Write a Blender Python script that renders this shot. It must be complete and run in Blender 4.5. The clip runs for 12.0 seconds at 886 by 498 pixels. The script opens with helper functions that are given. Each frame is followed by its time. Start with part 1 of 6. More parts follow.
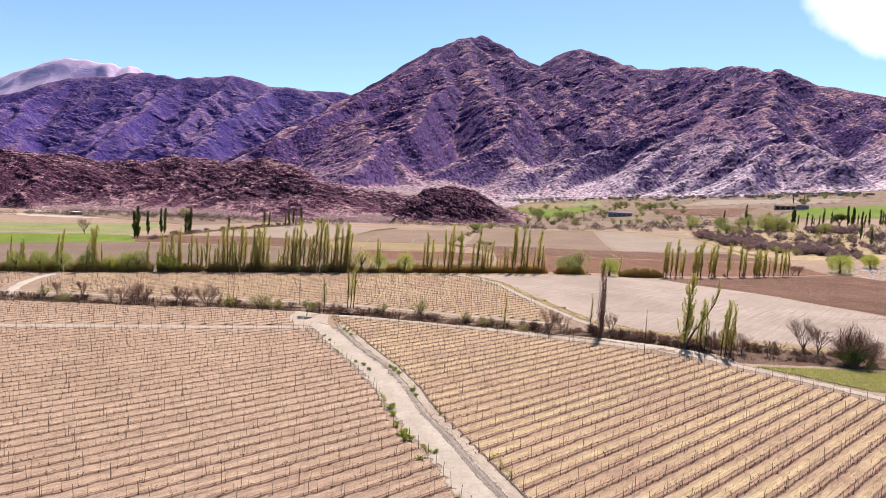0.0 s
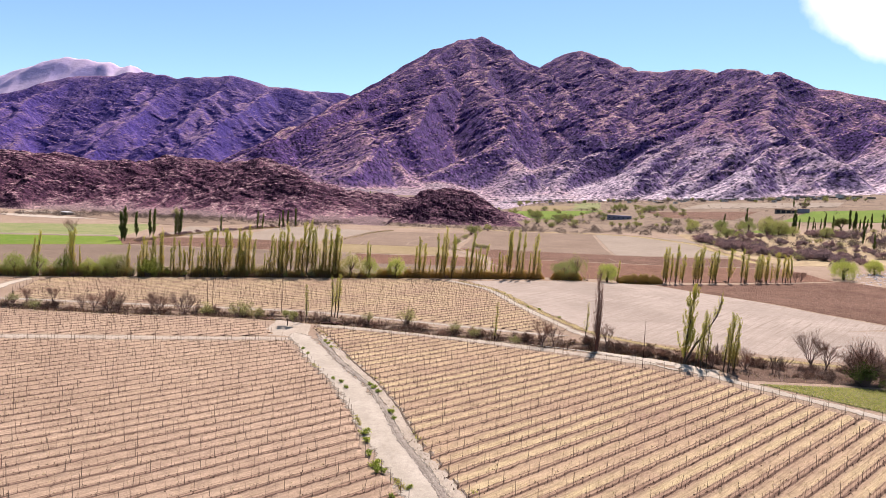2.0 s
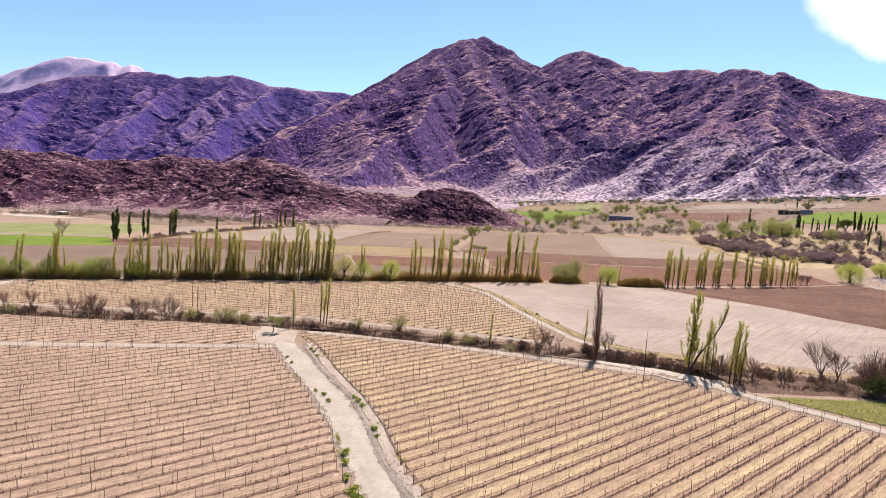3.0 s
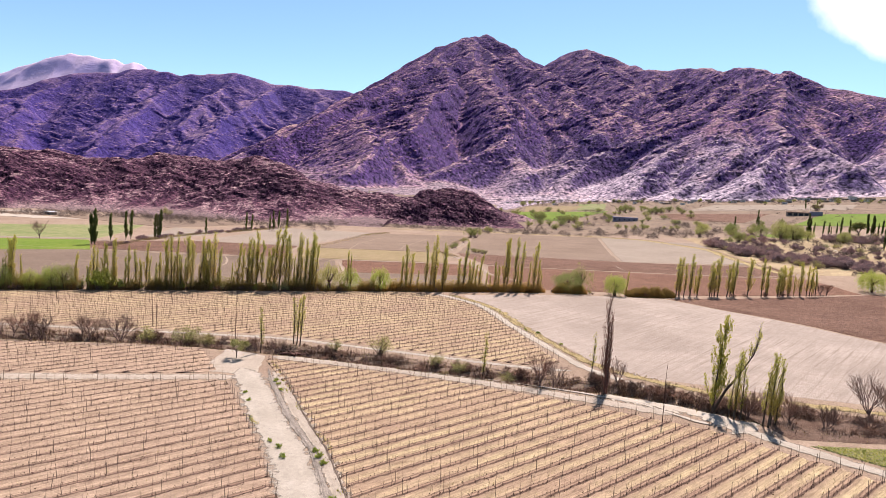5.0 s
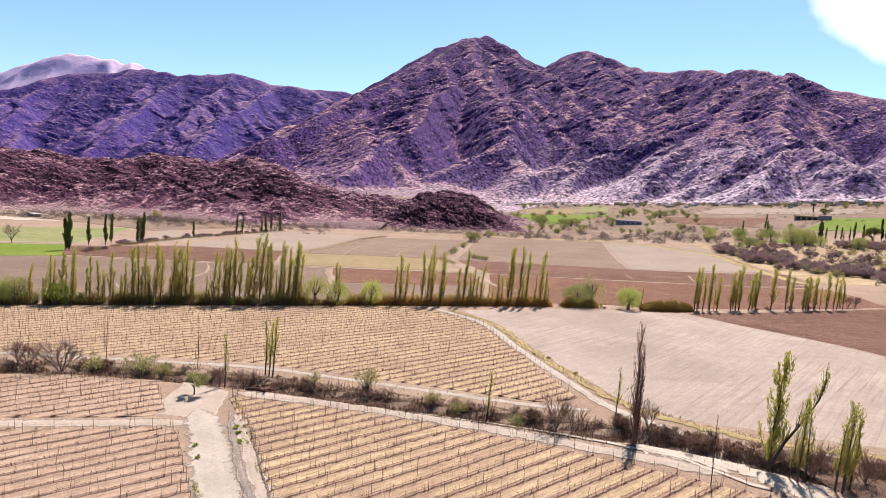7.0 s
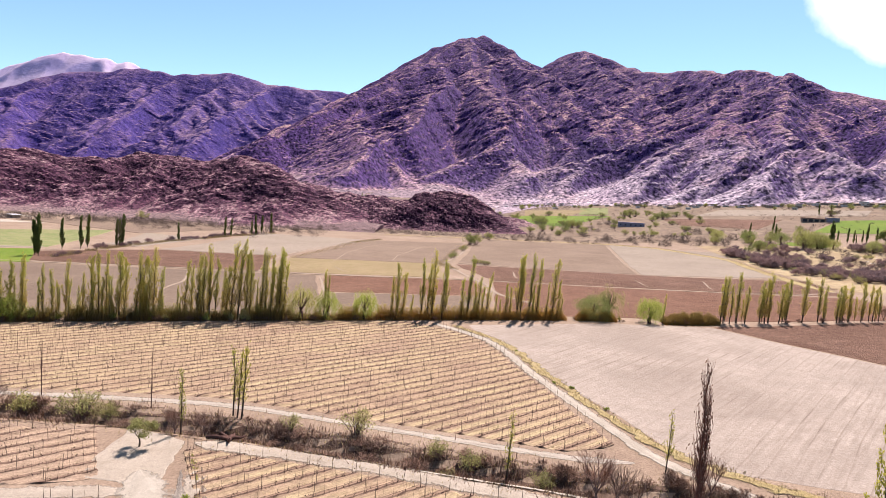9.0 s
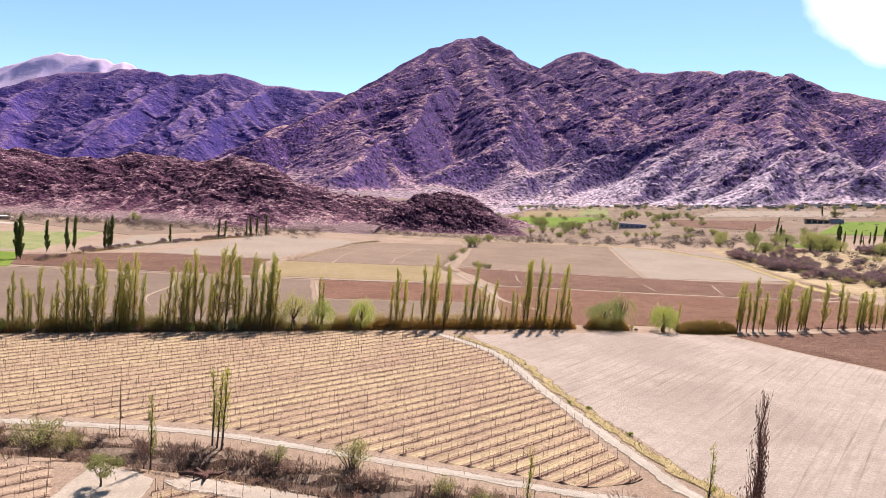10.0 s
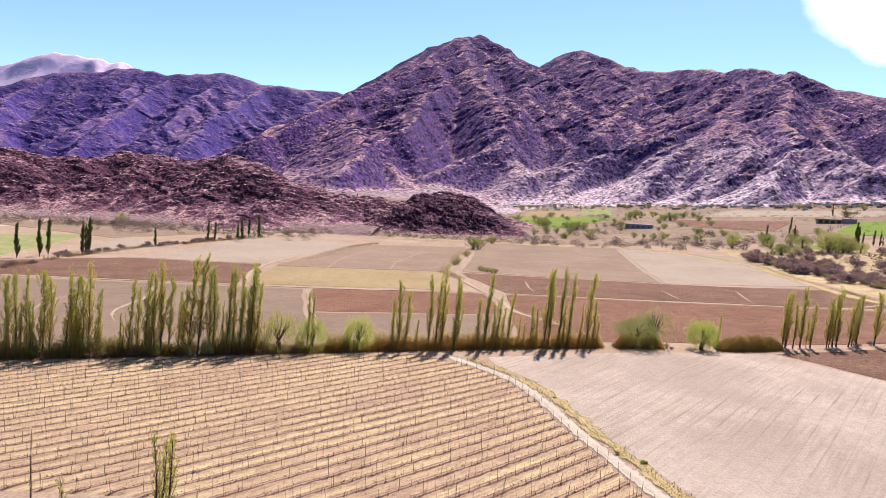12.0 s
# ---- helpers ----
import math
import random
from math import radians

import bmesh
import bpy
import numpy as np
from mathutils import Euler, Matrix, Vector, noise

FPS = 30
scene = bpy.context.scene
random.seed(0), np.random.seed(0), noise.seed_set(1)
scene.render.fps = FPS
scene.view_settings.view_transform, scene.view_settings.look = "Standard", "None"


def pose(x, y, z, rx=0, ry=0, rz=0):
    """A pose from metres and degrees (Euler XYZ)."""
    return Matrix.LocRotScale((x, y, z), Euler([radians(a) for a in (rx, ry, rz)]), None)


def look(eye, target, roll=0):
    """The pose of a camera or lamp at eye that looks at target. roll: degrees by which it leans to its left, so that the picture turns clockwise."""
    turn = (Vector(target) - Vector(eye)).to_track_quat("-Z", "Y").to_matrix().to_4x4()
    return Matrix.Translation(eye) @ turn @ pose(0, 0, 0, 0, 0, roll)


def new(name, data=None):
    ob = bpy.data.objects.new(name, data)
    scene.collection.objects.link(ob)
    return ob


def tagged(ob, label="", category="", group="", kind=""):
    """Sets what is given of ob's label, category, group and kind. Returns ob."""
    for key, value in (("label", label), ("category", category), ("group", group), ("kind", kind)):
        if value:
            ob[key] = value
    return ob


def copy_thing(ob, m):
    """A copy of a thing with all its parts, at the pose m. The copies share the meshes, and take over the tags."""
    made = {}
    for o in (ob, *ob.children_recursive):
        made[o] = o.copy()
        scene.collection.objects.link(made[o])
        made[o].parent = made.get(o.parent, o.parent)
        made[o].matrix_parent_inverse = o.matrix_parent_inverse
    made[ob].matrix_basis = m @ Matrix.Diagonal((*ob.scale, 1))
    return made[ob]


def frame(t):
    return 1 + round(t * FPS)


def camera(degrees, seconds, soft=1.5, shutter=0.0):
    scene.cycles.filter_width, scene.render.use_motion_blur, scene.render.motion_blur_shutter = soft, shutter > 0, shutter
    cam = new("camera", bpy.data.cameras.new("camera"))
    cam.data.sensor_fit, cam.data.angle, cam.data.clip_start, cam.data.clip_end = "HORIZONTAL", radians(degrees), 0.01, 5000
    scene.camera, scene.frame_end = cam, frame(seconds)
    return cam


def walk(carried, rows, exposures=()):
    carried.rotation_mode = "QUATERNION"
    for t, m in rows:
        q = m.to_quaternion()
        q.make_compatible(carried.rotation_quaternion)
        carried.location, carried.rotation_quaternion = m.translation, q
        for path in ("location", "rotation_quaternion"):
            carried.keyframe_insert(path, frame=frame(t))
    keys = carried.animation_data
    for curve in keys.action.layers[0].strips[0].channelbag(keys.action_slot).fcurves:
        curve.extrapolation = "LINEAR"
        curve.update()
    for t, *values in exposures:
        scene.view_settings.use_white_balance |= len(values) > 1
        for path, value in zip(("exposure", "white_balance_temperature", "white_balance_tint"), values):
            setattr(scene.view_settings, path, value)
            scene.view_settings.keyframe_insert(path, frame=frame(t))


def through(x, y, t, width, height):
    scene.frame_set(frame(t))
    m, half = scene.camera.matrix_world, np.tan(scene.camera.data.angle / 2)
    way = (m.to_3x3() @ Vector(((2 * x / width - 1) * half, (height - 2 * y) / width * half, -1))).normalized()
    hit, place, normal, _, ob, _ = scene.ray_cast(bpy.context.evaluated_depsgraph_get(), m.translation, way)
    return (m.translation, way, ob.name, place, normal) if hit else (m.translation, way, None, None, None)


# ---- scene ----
cam = camera(71.3, 12.0, soft=0.5)
PATH = [
    (0, (-1.566, 10.14, 28.64), (-1.599, 12.131, 28.447), 2.5),
    (0.5, (-1.252, 11.296, 28.732), (-1.282, 13.287, 28.541), 2.6),
    (1, (-0.79, 12.771, 28.91), (-0.819, 14.762, 28.72), 2.6),
    (1.5, (-0.189, 14.662, 29.085), (-0.218, 16.653, 28.895), 2.7),
    (2, (0.571, 16.933, 29.287), (0.54, 18.924, 29.098), 2.8),
    (2.5, (1.39, 19.532, 29.467), (1.356, 21.523, 29.277), 2.8),
    (3, (2.188, 22.381, 29.543), (2.152, 24.371, 29.354), 2.9),
    (5, (4.289, 37.765, 30.984), (4.246, 39.755, 30.79), 3.1),
    (5.5, (4.53, 41.376, 31.149), (4.486, 43.366, 30.957), 3.2),
    (6, (4.524, 45.944, 31.405), (4.48, 47.934, 31.213), 3.2),
    (6.5, (4.371, 50.378, 31.544), (4.328, 52.368, 31.353), 3.3),
    (7, (4.11, 54.751, 31.618), (4.069, 56.742, 31.429), 3.3),
    (9, (2.217, 72.68, 31.533), (2.188, 74.672, 31.347), 3.4),
    (9.5, (1.626, 77.295, 31.481), (1.601, 79.286, 31.297), 3.4),
    (10, (1.021, 82.098, 31.475), (0.999, 84.09, 31.292), 3.4),
    (10.5, (0.428, 86.879, 31.425), (0.409, 88.87, 31.244), 3.4),
    (11, (-0.176, 91.636, 31.363), (-0.193, 93.628, 31.182), 3.4),
    (11.5, (-0.867, 96.479, 31.321), (-0.879, 98.47, 31.141), 3.4),
    (12, (-1.55, 101.343, 31.261), (-1.566, 103.334, 31.078), 3.3),
]
walk(cam, [(t, look(eye, aim, roll)) for t, eye, aim, roll in PATH], [(0, 1.17, 6500, 19), (5, 1.22, 6500, 19), (12, 1.33, 6500, 19)])

# ---- world, sun, exposure ----
SUN_AZ, SUN_EL = radians(21), radians(56)
world = bpy.data.worlds.new("sky")
scene.world = world
world.use_nodes = True
wn = world.node_tree
sky = wn.nodes.new("ShaderNodeTexSky")
sky.sky_type, sky.sun_disc = "NISHITA", False
sky.sun_elevation, sky.sun_rotation = SUN_EL, SUN_AZ
sky.altitude, sky.dust_density, sky.ozone_density = 1800, 0.8, 1.0
tone = wn.nodes.new("ShaderNodeMix")
tone.data_type, tone.blend_type = "RGBA", "MULTIPLY"
tone.inputs[0].default_value, tone.inputs[7].default_value = 1.0, (0.86, 1.04, 1.03, 1.0)
wn.links.new(sky.outputs[0], tone.inputs[6])
wn.links.new(tone.outputs[2], wn.nodes["Background"].inputs[0])
wn.nodes["Background"].inputs[1].default_value = 0.071
sun = new("sun", bpy.data.lights.new("sun", "SUN"))
sun.data.energy, sun.data.angle, sun.data.color = 5.0, radians(0.53), (1.0, 0.95, 0.88)
sun.matrix_world = look((500 * math.sin(SUN_AZ) * math.cos(SUN_EL), 500 * math.cos(SUN_AZ) * math.cos(SUN_EL), 500 * math.sin(SUN_EL)), (0, 0, 0))


# ---- materials ----
def node(nt, kind, **values):
    n = nt.nodes.new("ShaderNode" + kind)
    for k, v in values.items():
        if k in n.inputs:
            n.inputs[k].default_value = v
    return n


def ramp(nt, src, stops):
    r = nt.nodes.new("ShaderNodeValToRGB")
    e = r.color_ramp.elements
    e[0].position, e[0].color = stops[0][0], (*stops[0][1], 1)
    e[1].position, e[1].color = stops[-1][0], (*stops[-1][1], 1)
    for p, c in stops[1:-1]:
        e.new(p).color = (*c, 1)
    nt.links.new(src, r.inputs[0])
    return r.outputs[0]


def blend(nt, f, a, b, mode="MIX"):
    m = nt.nodes.new("ShaderNodeMix")
    m.data_type, m.blend_type = "RGBA", mode
    for sock, v in ((m.inputs[0], f), (m.inputs[6], a), (m.inputs[7], b)):
        if hasattr(v, "links"):
            nt.links.new(v, sock)
        else:
            sock.default_value = (*v, 1) if isinstance(v, tuple) else v
    return m.outputs[2]


def math_node(nt, op, a, b=0.0, clamp=False):
    m = nt.nodes.new("ShaderNodeMath")
    m.operation, m.use_clamp = op, clamp
    for sock, v in ((m.inputs[0], a), (m.inputs[1], b)):
        if hasattr(v, "links"):
            nt.links.new(v, sock)
        else:
            sock.default_value = v
    return m.outputs[0]


def noise_at(nt, co, scale, detail=6.0, rough=0.6, stretch=None, distort=0.0):
    if stretch:
        mp = nt.nodes.new("ShaderNodeMapping")
        mp.inputs["Scale"].default_value = stretch
        nt.links.new(co, mp.inputs[0])
        co = mp.outputs[0]
    n = node(nt, "TexNoise", Scale=scale, Detail=detail, Roughness=rough, Distortion=distort)
    nt.links.new(co, n.inputs["Vector"])
    return n.outputs["Fac"]


def start(name, rough=0.95):
    m = bpy.data.materials.new(name)
    m.use_nodes = True
    nt = m.node_tree
    b = nt.nodes["Principled BSDF"]
    b.inputs["Roughness"].default_value = rough
    b.inputs["Specular IOR Level"].default_value = 0.06
    tc = nt.nodes.new("ShaderNodeTexCoord")
    return m, nt, b, tc.outputs["Object"]


def bump(nt, b, h, strength, dist):
    n = node(nt, "Bump", Strength=strength, Distance=dist)
    nt.links.new(h, n.inputs["Height"])
    nt.links.new(n.outputs[0], b.inputs["Normal"])


def earth(name, a, b, c, big=0.05, small=1.2, grain=0.45, dist=0.15, stretch=None, lines=None, fade=False, fine=0.6):
    """Bare or grown-over soil: two colours in broad patches, a third in fine grain, a rough relief."""
    m, nt, bs, co = start(name)
    n1 = noise_at(nt, co, big, 5, 0.6, None, 0.5)
    n2 = noise_at(nt, co, small, 8, 0.7, stretch)
    n3 = noise_at(nt, co, small * 5, 5, 0.72, stretch)
    col = ramp(nt, n1, [(0.36, a), (0.64, b)])
    g = ramp(nt, n2, [(0.42, (0, 0, 0)), (0.68, (1, 1, 1))])
    col = blend(nt, math_node(nt, "MULTIPLY", g, grain), col, c)
    col = blend(nt, fine, col, ramp(nt, n3, [(0.34, (0.5, 0.48, 0.47)), (0.66, (1.45, 1.45, 1.45))]), "MULTIPLY")
    if lines:
        turn, gap, tone, amount = lines
        mp = nt.nodes.new("ShaderNodeMapping")
        mp.inputs["Rotation"].default_value = (0, 0, radians(turn))
        nt.links.new(co, mp.inputs[0])
        sp = nt.nodes.new("ShaderNodeSeparateXYZ")
        nt.links.new(mp.outputs[0], sp.inputs[0])
        wander = math_node(nt, "MULTIPLY", math_node(nt, "SUBTRACT", noise_at(nt, co, 0.02, 2, 0.5), 0.5), 1.2)
        across = math_node(nt, "FRACT", math_node(nt, "ADD", math_node(nt, "DIVIDE", sp.outputs[0], gap), wander))
        thin = ramp(nt, across, [(0.0, (1, 1, 1)), (0.05, (0.9, 0.9, 0.9)), (0.12, (0, 0, 0))])
        streak = ramp(nt, noise_at(nt, mp.outputs[0], 1.6, 4, 0.6, (1.0, 0.05, 1.0)), [(0.42, (0, 0, 0)), (0.66, (1, 1, 1))])
        patch = ramp(nt, noise_at(nt, co, 0.045, 4, 0.6), [(0.38, (0.25, 0.25, 0.25)), (0.62, (1, 1, 1))])
        f = math_node(nt, "MULTIPLY", math_node(nt, "ADD", math_node(nt, "MULTIPLY", thin, 0.6), math_node(nt, "MULTIPLY", streak, 0.6)), math_node(nt, "MULTIPLY", patch, amount), True)
        col = blend(nt, f, col, tone)
    nt.links.new(col, bs.inputs["Base Color"])
    bump(nt, bs, math_node(nt, "ADD", n2, n3), 0.7, dist)
    if fade:
        at = nt.nodes.new("ShaderNodeAttribute")
        at.attribute_name = "edge"
        drift = math_node(nt, "MULTIPLY", math_node(nt, "SUBTRACT", noise_at(nt, co, 0.9, 6, 0.65), 0.5), 2.2)
        f = math_node(nt, "ADD", math_node(nt, "MULTIPLY", math_node(nt, "SUBTRACT", math_node(nt, "ADD", at.outputs["Fac"], drift), 0.5), 2.4), 0.5, True)
        clear, mx = nt.nodes.new("ShaderNodeBsdfTransparent"), nt.nodes.new("ShaderNodeMixShader")
        nt.links.new(f, mx.inputs[0])
        nt.links.new(clear.outputs[0], mx.inputs[1])
        nt.links.new(bs.outputs[0], mx.inputs[2])
        nt.links.new(mx.outputs[0], nt.nodes["Material Output"].inputs[0])
    return m


def plain(name, a, b, scale=4.0, rough=0.8, metal=0.0, dist=0.01):
    """A painted, wooden or plastered surface with mottling."""
    m, nt, bs, co = start(name, rough)
    n = noise_at(nt, co, scale, 6, 0.65)
    nt.links.new(ramp(nt, n, [(0.3, a), (0.7, b)]), bs.inputs["Base Color"])
    bs.inputs["Metallic"].default_value = metal
    bump(nt, bs, n, 0.4, dist)
    return m


def leafy(name, a, b, through=0.4, rise=None):
    """Leaves, stems and dry grass: every piece its own tint, some light passing through; rise tints the upper ends."""
    m, nt, bs, co = start(name, 0.7)
    geo = nt.nodes.new("ShaderNodeNewGeometry")
    obi = nt.nodes.new("ShaderNodeObjectInfo")
    col = ramp(nt, geo.outputs["Random Per Island"], [(0.0, a), (1.0, b)])
    if rise:
        z0, z1, top = rise
        sep = nt.nodes.new("ShaderNodeSeparateXYZ")
        nt.links.new(co, sep.inputs[0])
        mr = node(nt, "MapRange")
        nt.links.new(sep.outputs[2], mr.inputs[0])
        mr.inputs[1].default_value, mr.inputs[2].default_value = z0, z1
        col = blend(nt, math_node(nt, "MULTIPLY", mr.outputs[0], ramp(nt, geo.outputs["Random Per Island"], [(0.1, (0.5, 0.5, 0.5)), (0.8, (1, 1, 1))])), col, top)
    col = blend(nt, 1.0, col, ramp(nt, obi.outputs["Random"], [(0.0, (0.78, 0.82, 0.8)), (1.0, (1.2, 1.12, 1.0))]), "MULTIPLY")
    nt.links.new(col, bs.inputs["Base Color"])
    tr = nt.nodes.new("ShaderNodeBsdfTranslucent")
    nt.links.new(col, tr.inputs[0])
    mx = node(nt, "MixShader", Fac=through)
    out = nt.nodes["Material Output"]
    nt.links.new(bs.outputs[0], mx.inputs[1])
    nt.links.new(tr.outputs[0], mx.inputs[2])
    nt.links.new(mx.outputs[0], out.inputs[0])
    return m


def rocky(name, dark, mid, pale, scale, dist, low=None, steep=(0.70, 0.86), speck=1.0, shrubs=0.5, level=None):
    """Dark broken rock on steep faces, paler debris on gentle ones, their contrast also painting slope shade; blocks,
    and shrubs dotted over the debris.
    """
    m, nt, bs, co = start(name)
    n1 = noise_at(nt, co, scale, 6, 0.6, None, 0.6)
    n2 = noise_at(nt, co, scale * 5, 6, 0.66, (0.8, 0.8, 1.15), 0.4)
    n3 = noise_at(nt, co, scale * 13, 4, 0.62)
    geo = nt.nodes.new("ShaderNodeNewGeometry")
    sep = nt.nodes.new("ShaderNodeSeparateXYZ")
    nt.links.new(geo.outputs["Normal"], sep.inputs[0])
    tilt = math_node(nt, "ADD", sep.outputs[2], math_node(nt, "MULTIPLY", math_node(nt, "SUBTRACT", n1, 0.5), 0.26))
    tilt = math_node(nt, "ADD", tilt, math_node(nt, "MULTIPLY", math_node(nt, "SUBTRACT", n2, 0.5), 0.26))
    # Besides rock and debris, the steep-to-gentle colours paint in shaded and lit slopes.
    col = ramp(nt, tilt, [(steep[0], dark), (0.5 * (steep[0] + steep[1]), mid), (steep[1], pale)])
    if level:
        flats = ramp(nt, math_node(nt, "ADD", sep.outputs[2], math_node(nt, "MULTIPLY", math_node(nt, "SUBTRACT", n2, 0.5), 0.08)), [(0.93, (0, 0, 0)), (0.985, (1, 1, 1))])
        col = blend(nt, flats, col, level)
    if low:
        z0, z1, tone, x0, x1 = low
        sz = nt.nodes.new("ShaderNodeSeparateXYZ")
        nt.links.new(co, sz.inputs[0])
        mr = node(nt, "MapRange")
        nt.links.new(math_node(nt, "ADD", sz.outputs[2], math_node(nt, "MULTIPLY", math_node(nt, "SUBTRACT", n1, 0.5), (z1 - z0) * 1.6)), mr.inputs[0])
        mr.inputs[1].default_value, mr.inputs[2].default_value = z1, z0
        gentle = ramp(nt, tilt, [(0.62, (0.1, 0.1, 0.1)), (0.9, (1, 1, 1))])
        mx = node(nt, "MapRange")
        nt.links.new(sz.outputs[0], mx.inputs[0])
        mx.inputs[1].default_value, mx.inputs[2].default_value, mx.inputs[3].default_value = x0, x1, 0.15
        col = blend(nt, math_node(nt, "MULTIPLY", math_node(nt, "MULTIPLY", mr.outputs[0], mx.outputs[0]), gentle), col, tone)
    blocks = ramp(nt, n2, [(0.36, (0.5, 0.46, 0.56)), (0.46, (1, 1, 1)), (0.56, (1, 1, 1)), (0.66, (1.4, 1.34, 1.28))])
    col = blend(nt, 0.8 * speck, col, blocks, "MULTIPLY")
    dots = ramp(nt, n3, [(0.41, (0.18, 0.16, 0.22)), (0.46, (1, 1, 1)), (0.54, (1, 1, 1)), (0.60, (1.95, 1.88, 1.78))])
    col = blend(nt, shrubs, col, dots, "MULTIPLY")
    nt.links.new(col, bs.inputs["Base Color"])
    relief = math_node(nt, "ADD", math_node(nt, "MULTIPLY", n2, 1.0), math_node(nt, "MULTIPLY", n3, 0.4))
    bump(nt, bs, relief, 1.0, dist)
    return m


def vineyard_soil(name, base, other, straw, amount, banks=0.35):
    """Soil in rows: object x runs along the rows, y across them, with strips of dry grass between; the dark row lines
    include painted furrow shade.
    """
    m, nt, bs, co = start(name)
    sep = nt.nodes.new("ShaderNodeSeparateXYZ")
    nt.links.new(co, sep.inputs[0])
    n1 = noise_at(nt, co, 0.06, 5, 0.6)
    n2 = noise_at(nt, co, 1.1, 8, 0.75, (0.45, 1.0, 1.0))
    n3 = noise_at(nt, co, 9.0, 4, 0.7)
    col = ramp(nt, n1, [(0.35, base), (0.65, other)])
    wob = math_node(nt, "MULTIPLY", math_node(nt, "SUBTRACT", n2, 0.5), 0.3)
    across = math_node(nt, "FRACT", math_node(nt, "DIVIDE", math_node(nt, "ADD", sep.outputs[1], wob), ROW_GAP))
    strip = ramp(nt, across, [(0.36, (0, 0, 0)), (0.44, (1, 1, 1)), (0.72, (1, 1, 1)), (0.92, (0, 0, 0))])
    patch = ramp(nt, noise_at(nt, co, 0.13, 4, 0.6, (0.4, 1.0, 1.0)), [(0.36, (0.05, 0.05, 0.05)), (0.6, (1, 1, 1))])
    f = math_node(nt, "MULTIPLY", math_node(nt, "MULTIPLY", strip, patch), amount, True)
    col = blend(nt, f, col, straw)
    berm = ramp(nt, across, [(0.02, (1, 1, 1)), (0.30, (1, 1, 1)), (0.40, (0, 0, 0))])
    col = blend(nt, math_node(nt, "MULTIPLY", berm, banks), col, (0.150, 0.092, 0.064))
    edge = ramp(nt, across, [(0.27, (0, 0, 0)), (0.315, (1, 1, 1)), (0.345, (1, 1, 1)), (0.39, (0, 0, 0))])
    gaps = ramp(nt, n2, [(0.38, (0.1, 0.1, 0.1)), (0.56, (0.85, 0.85, 0.85))])
    col = blend(nt, math_node(nt, "MULTIPLY", edge, gaps), col, (0.082, 0.051, 0.035))
    # Row line: dark soil, with the shade in the furrow painted into its colour.
    dark = ramp(nt, across, [(0.0, (1, 1, 1)), (0.08, (1, 1, 1)), (0.14, (0, 0, 0)), (0.93, (0, 0, 0)), (0.975, (1, 1, 1))])
    col = blend(nt, math_node(nt, "MULTIPLY", dark, 0.85), col, (0.076, 0.044, 0.032))
    rake = noise_at(nt, co, 5.0, 4, 0.6, (0.05, 1.0, 1.0))
    col = blend(nt, 0.7, col, ramp(nt, rake, [(0.32, (0.55, 0.5, 0.5)), (0.5, (1, 1, 1)), (0.7, (1.25, 1.25, 1.25))]), "MULTIPLY")
    col = blend(nt, 0.65, col, ramp(nt, n2, [(0.3, (0.62, 0.58, 0.58)), (0.7, (1.3, 1.3, 1.3))]), "MULTIPLY")
    col = blend(nt, 0.45, col, ramp(nt, n3, [(0.3, (0.5, 0.5, 0.5)), (0.7, (1.4, 1.4, 1.4))]), "MULTIPLY")
    nt.links.new(col, bs.inputs["Base Color"])
    bump(nt, bs, math_node(nt, "ADD", n2, n3), 0.8, 0.12)
    return m


ROW_GAP = 2.2
GROUND = earth("dry_ground", (0.197, 0.137, 0.097), (0.244, 0.176, 0.127), (0.141, 0.097, 0.068), 0.05, 0.6, 0.6)
FAR_GROUND = earth("scrubby_valley_ground", (0.147, 0.100, 0.068), (0.200, 0.144, 0.101), (0.070, 0.050, 0.037), 0.02, 0.2, 0.75)
SAND = earth("track_sand", (0.255, 0.216, 0.172), (0.315, 0.27, 0.22), (0.205, 0.168, 0.13), 0.2, 1.8, 0.65, 0.08, fade=True, fine=0.3)
WHITE_SAND = earth("wash_sand", (0.288, 0.241, 0.191), (0.341, 0.291, 0.235), (0.246, 0.200, 0.156), 0.2, 1.6, 0.5, 0.06, fade=True, fine=0.3)
TRACK_BANK = earth("track_bank_dust", (0.250, 0.203, 0.158), (0.302, 0.250, 0.198), (0.196, 0.153, 0.114), 0.2, 1.6, 0.6, 0.1, fade=True, fine=0.3)
RUBBLE = earth("track_rubble", (0.20, 0.165, 0.135), (0.27, 0.225, 0.185), (0.12, 0.095, 0.078), 0.3, 2.2, 0.7, 0.3, fade=True)
STRAW_VERGE = earth("dry_grass_verge", (0.254, 0.185, 0.091), (0.290, 0.219, 0.115), (0.169, 0.141, 0.048), 0.3, 1.5, 0.6, 0.2, fade=True)
DITCH_SOIL = earth("ditch_soil", (0.094, 0.055, 0.038), (0.144, 0.095, 0.070), (0.050, 0.030, 0.021), 0.2, 1.4, 0.7, 0.3, fade=True)
FIELD_TRACK = earth("field_track_dust", (0.219, 0.164, 0.121), (0.258, 0.197, 0.148), (0.181, 0.131, 0.092), 0.1, 0.5, 0.5, 0.1, fade=True, fine=0.3)
RUT_SOIL = earth("rut_soil", (0.121, 0.088, 0.066), (0.170, 0.129, 0.099), (0.082, 0.058, 0.044), 0.3, 2.0, 0.6, 0.2, fade=True)
SCRUB_SOIL = earth("scrub_soil", (0.225, 0.160, 0.090), (0.315, 0.245, 0.140), (0.14, 0.092, 0.062), 0.05, 0.25, 0.7)
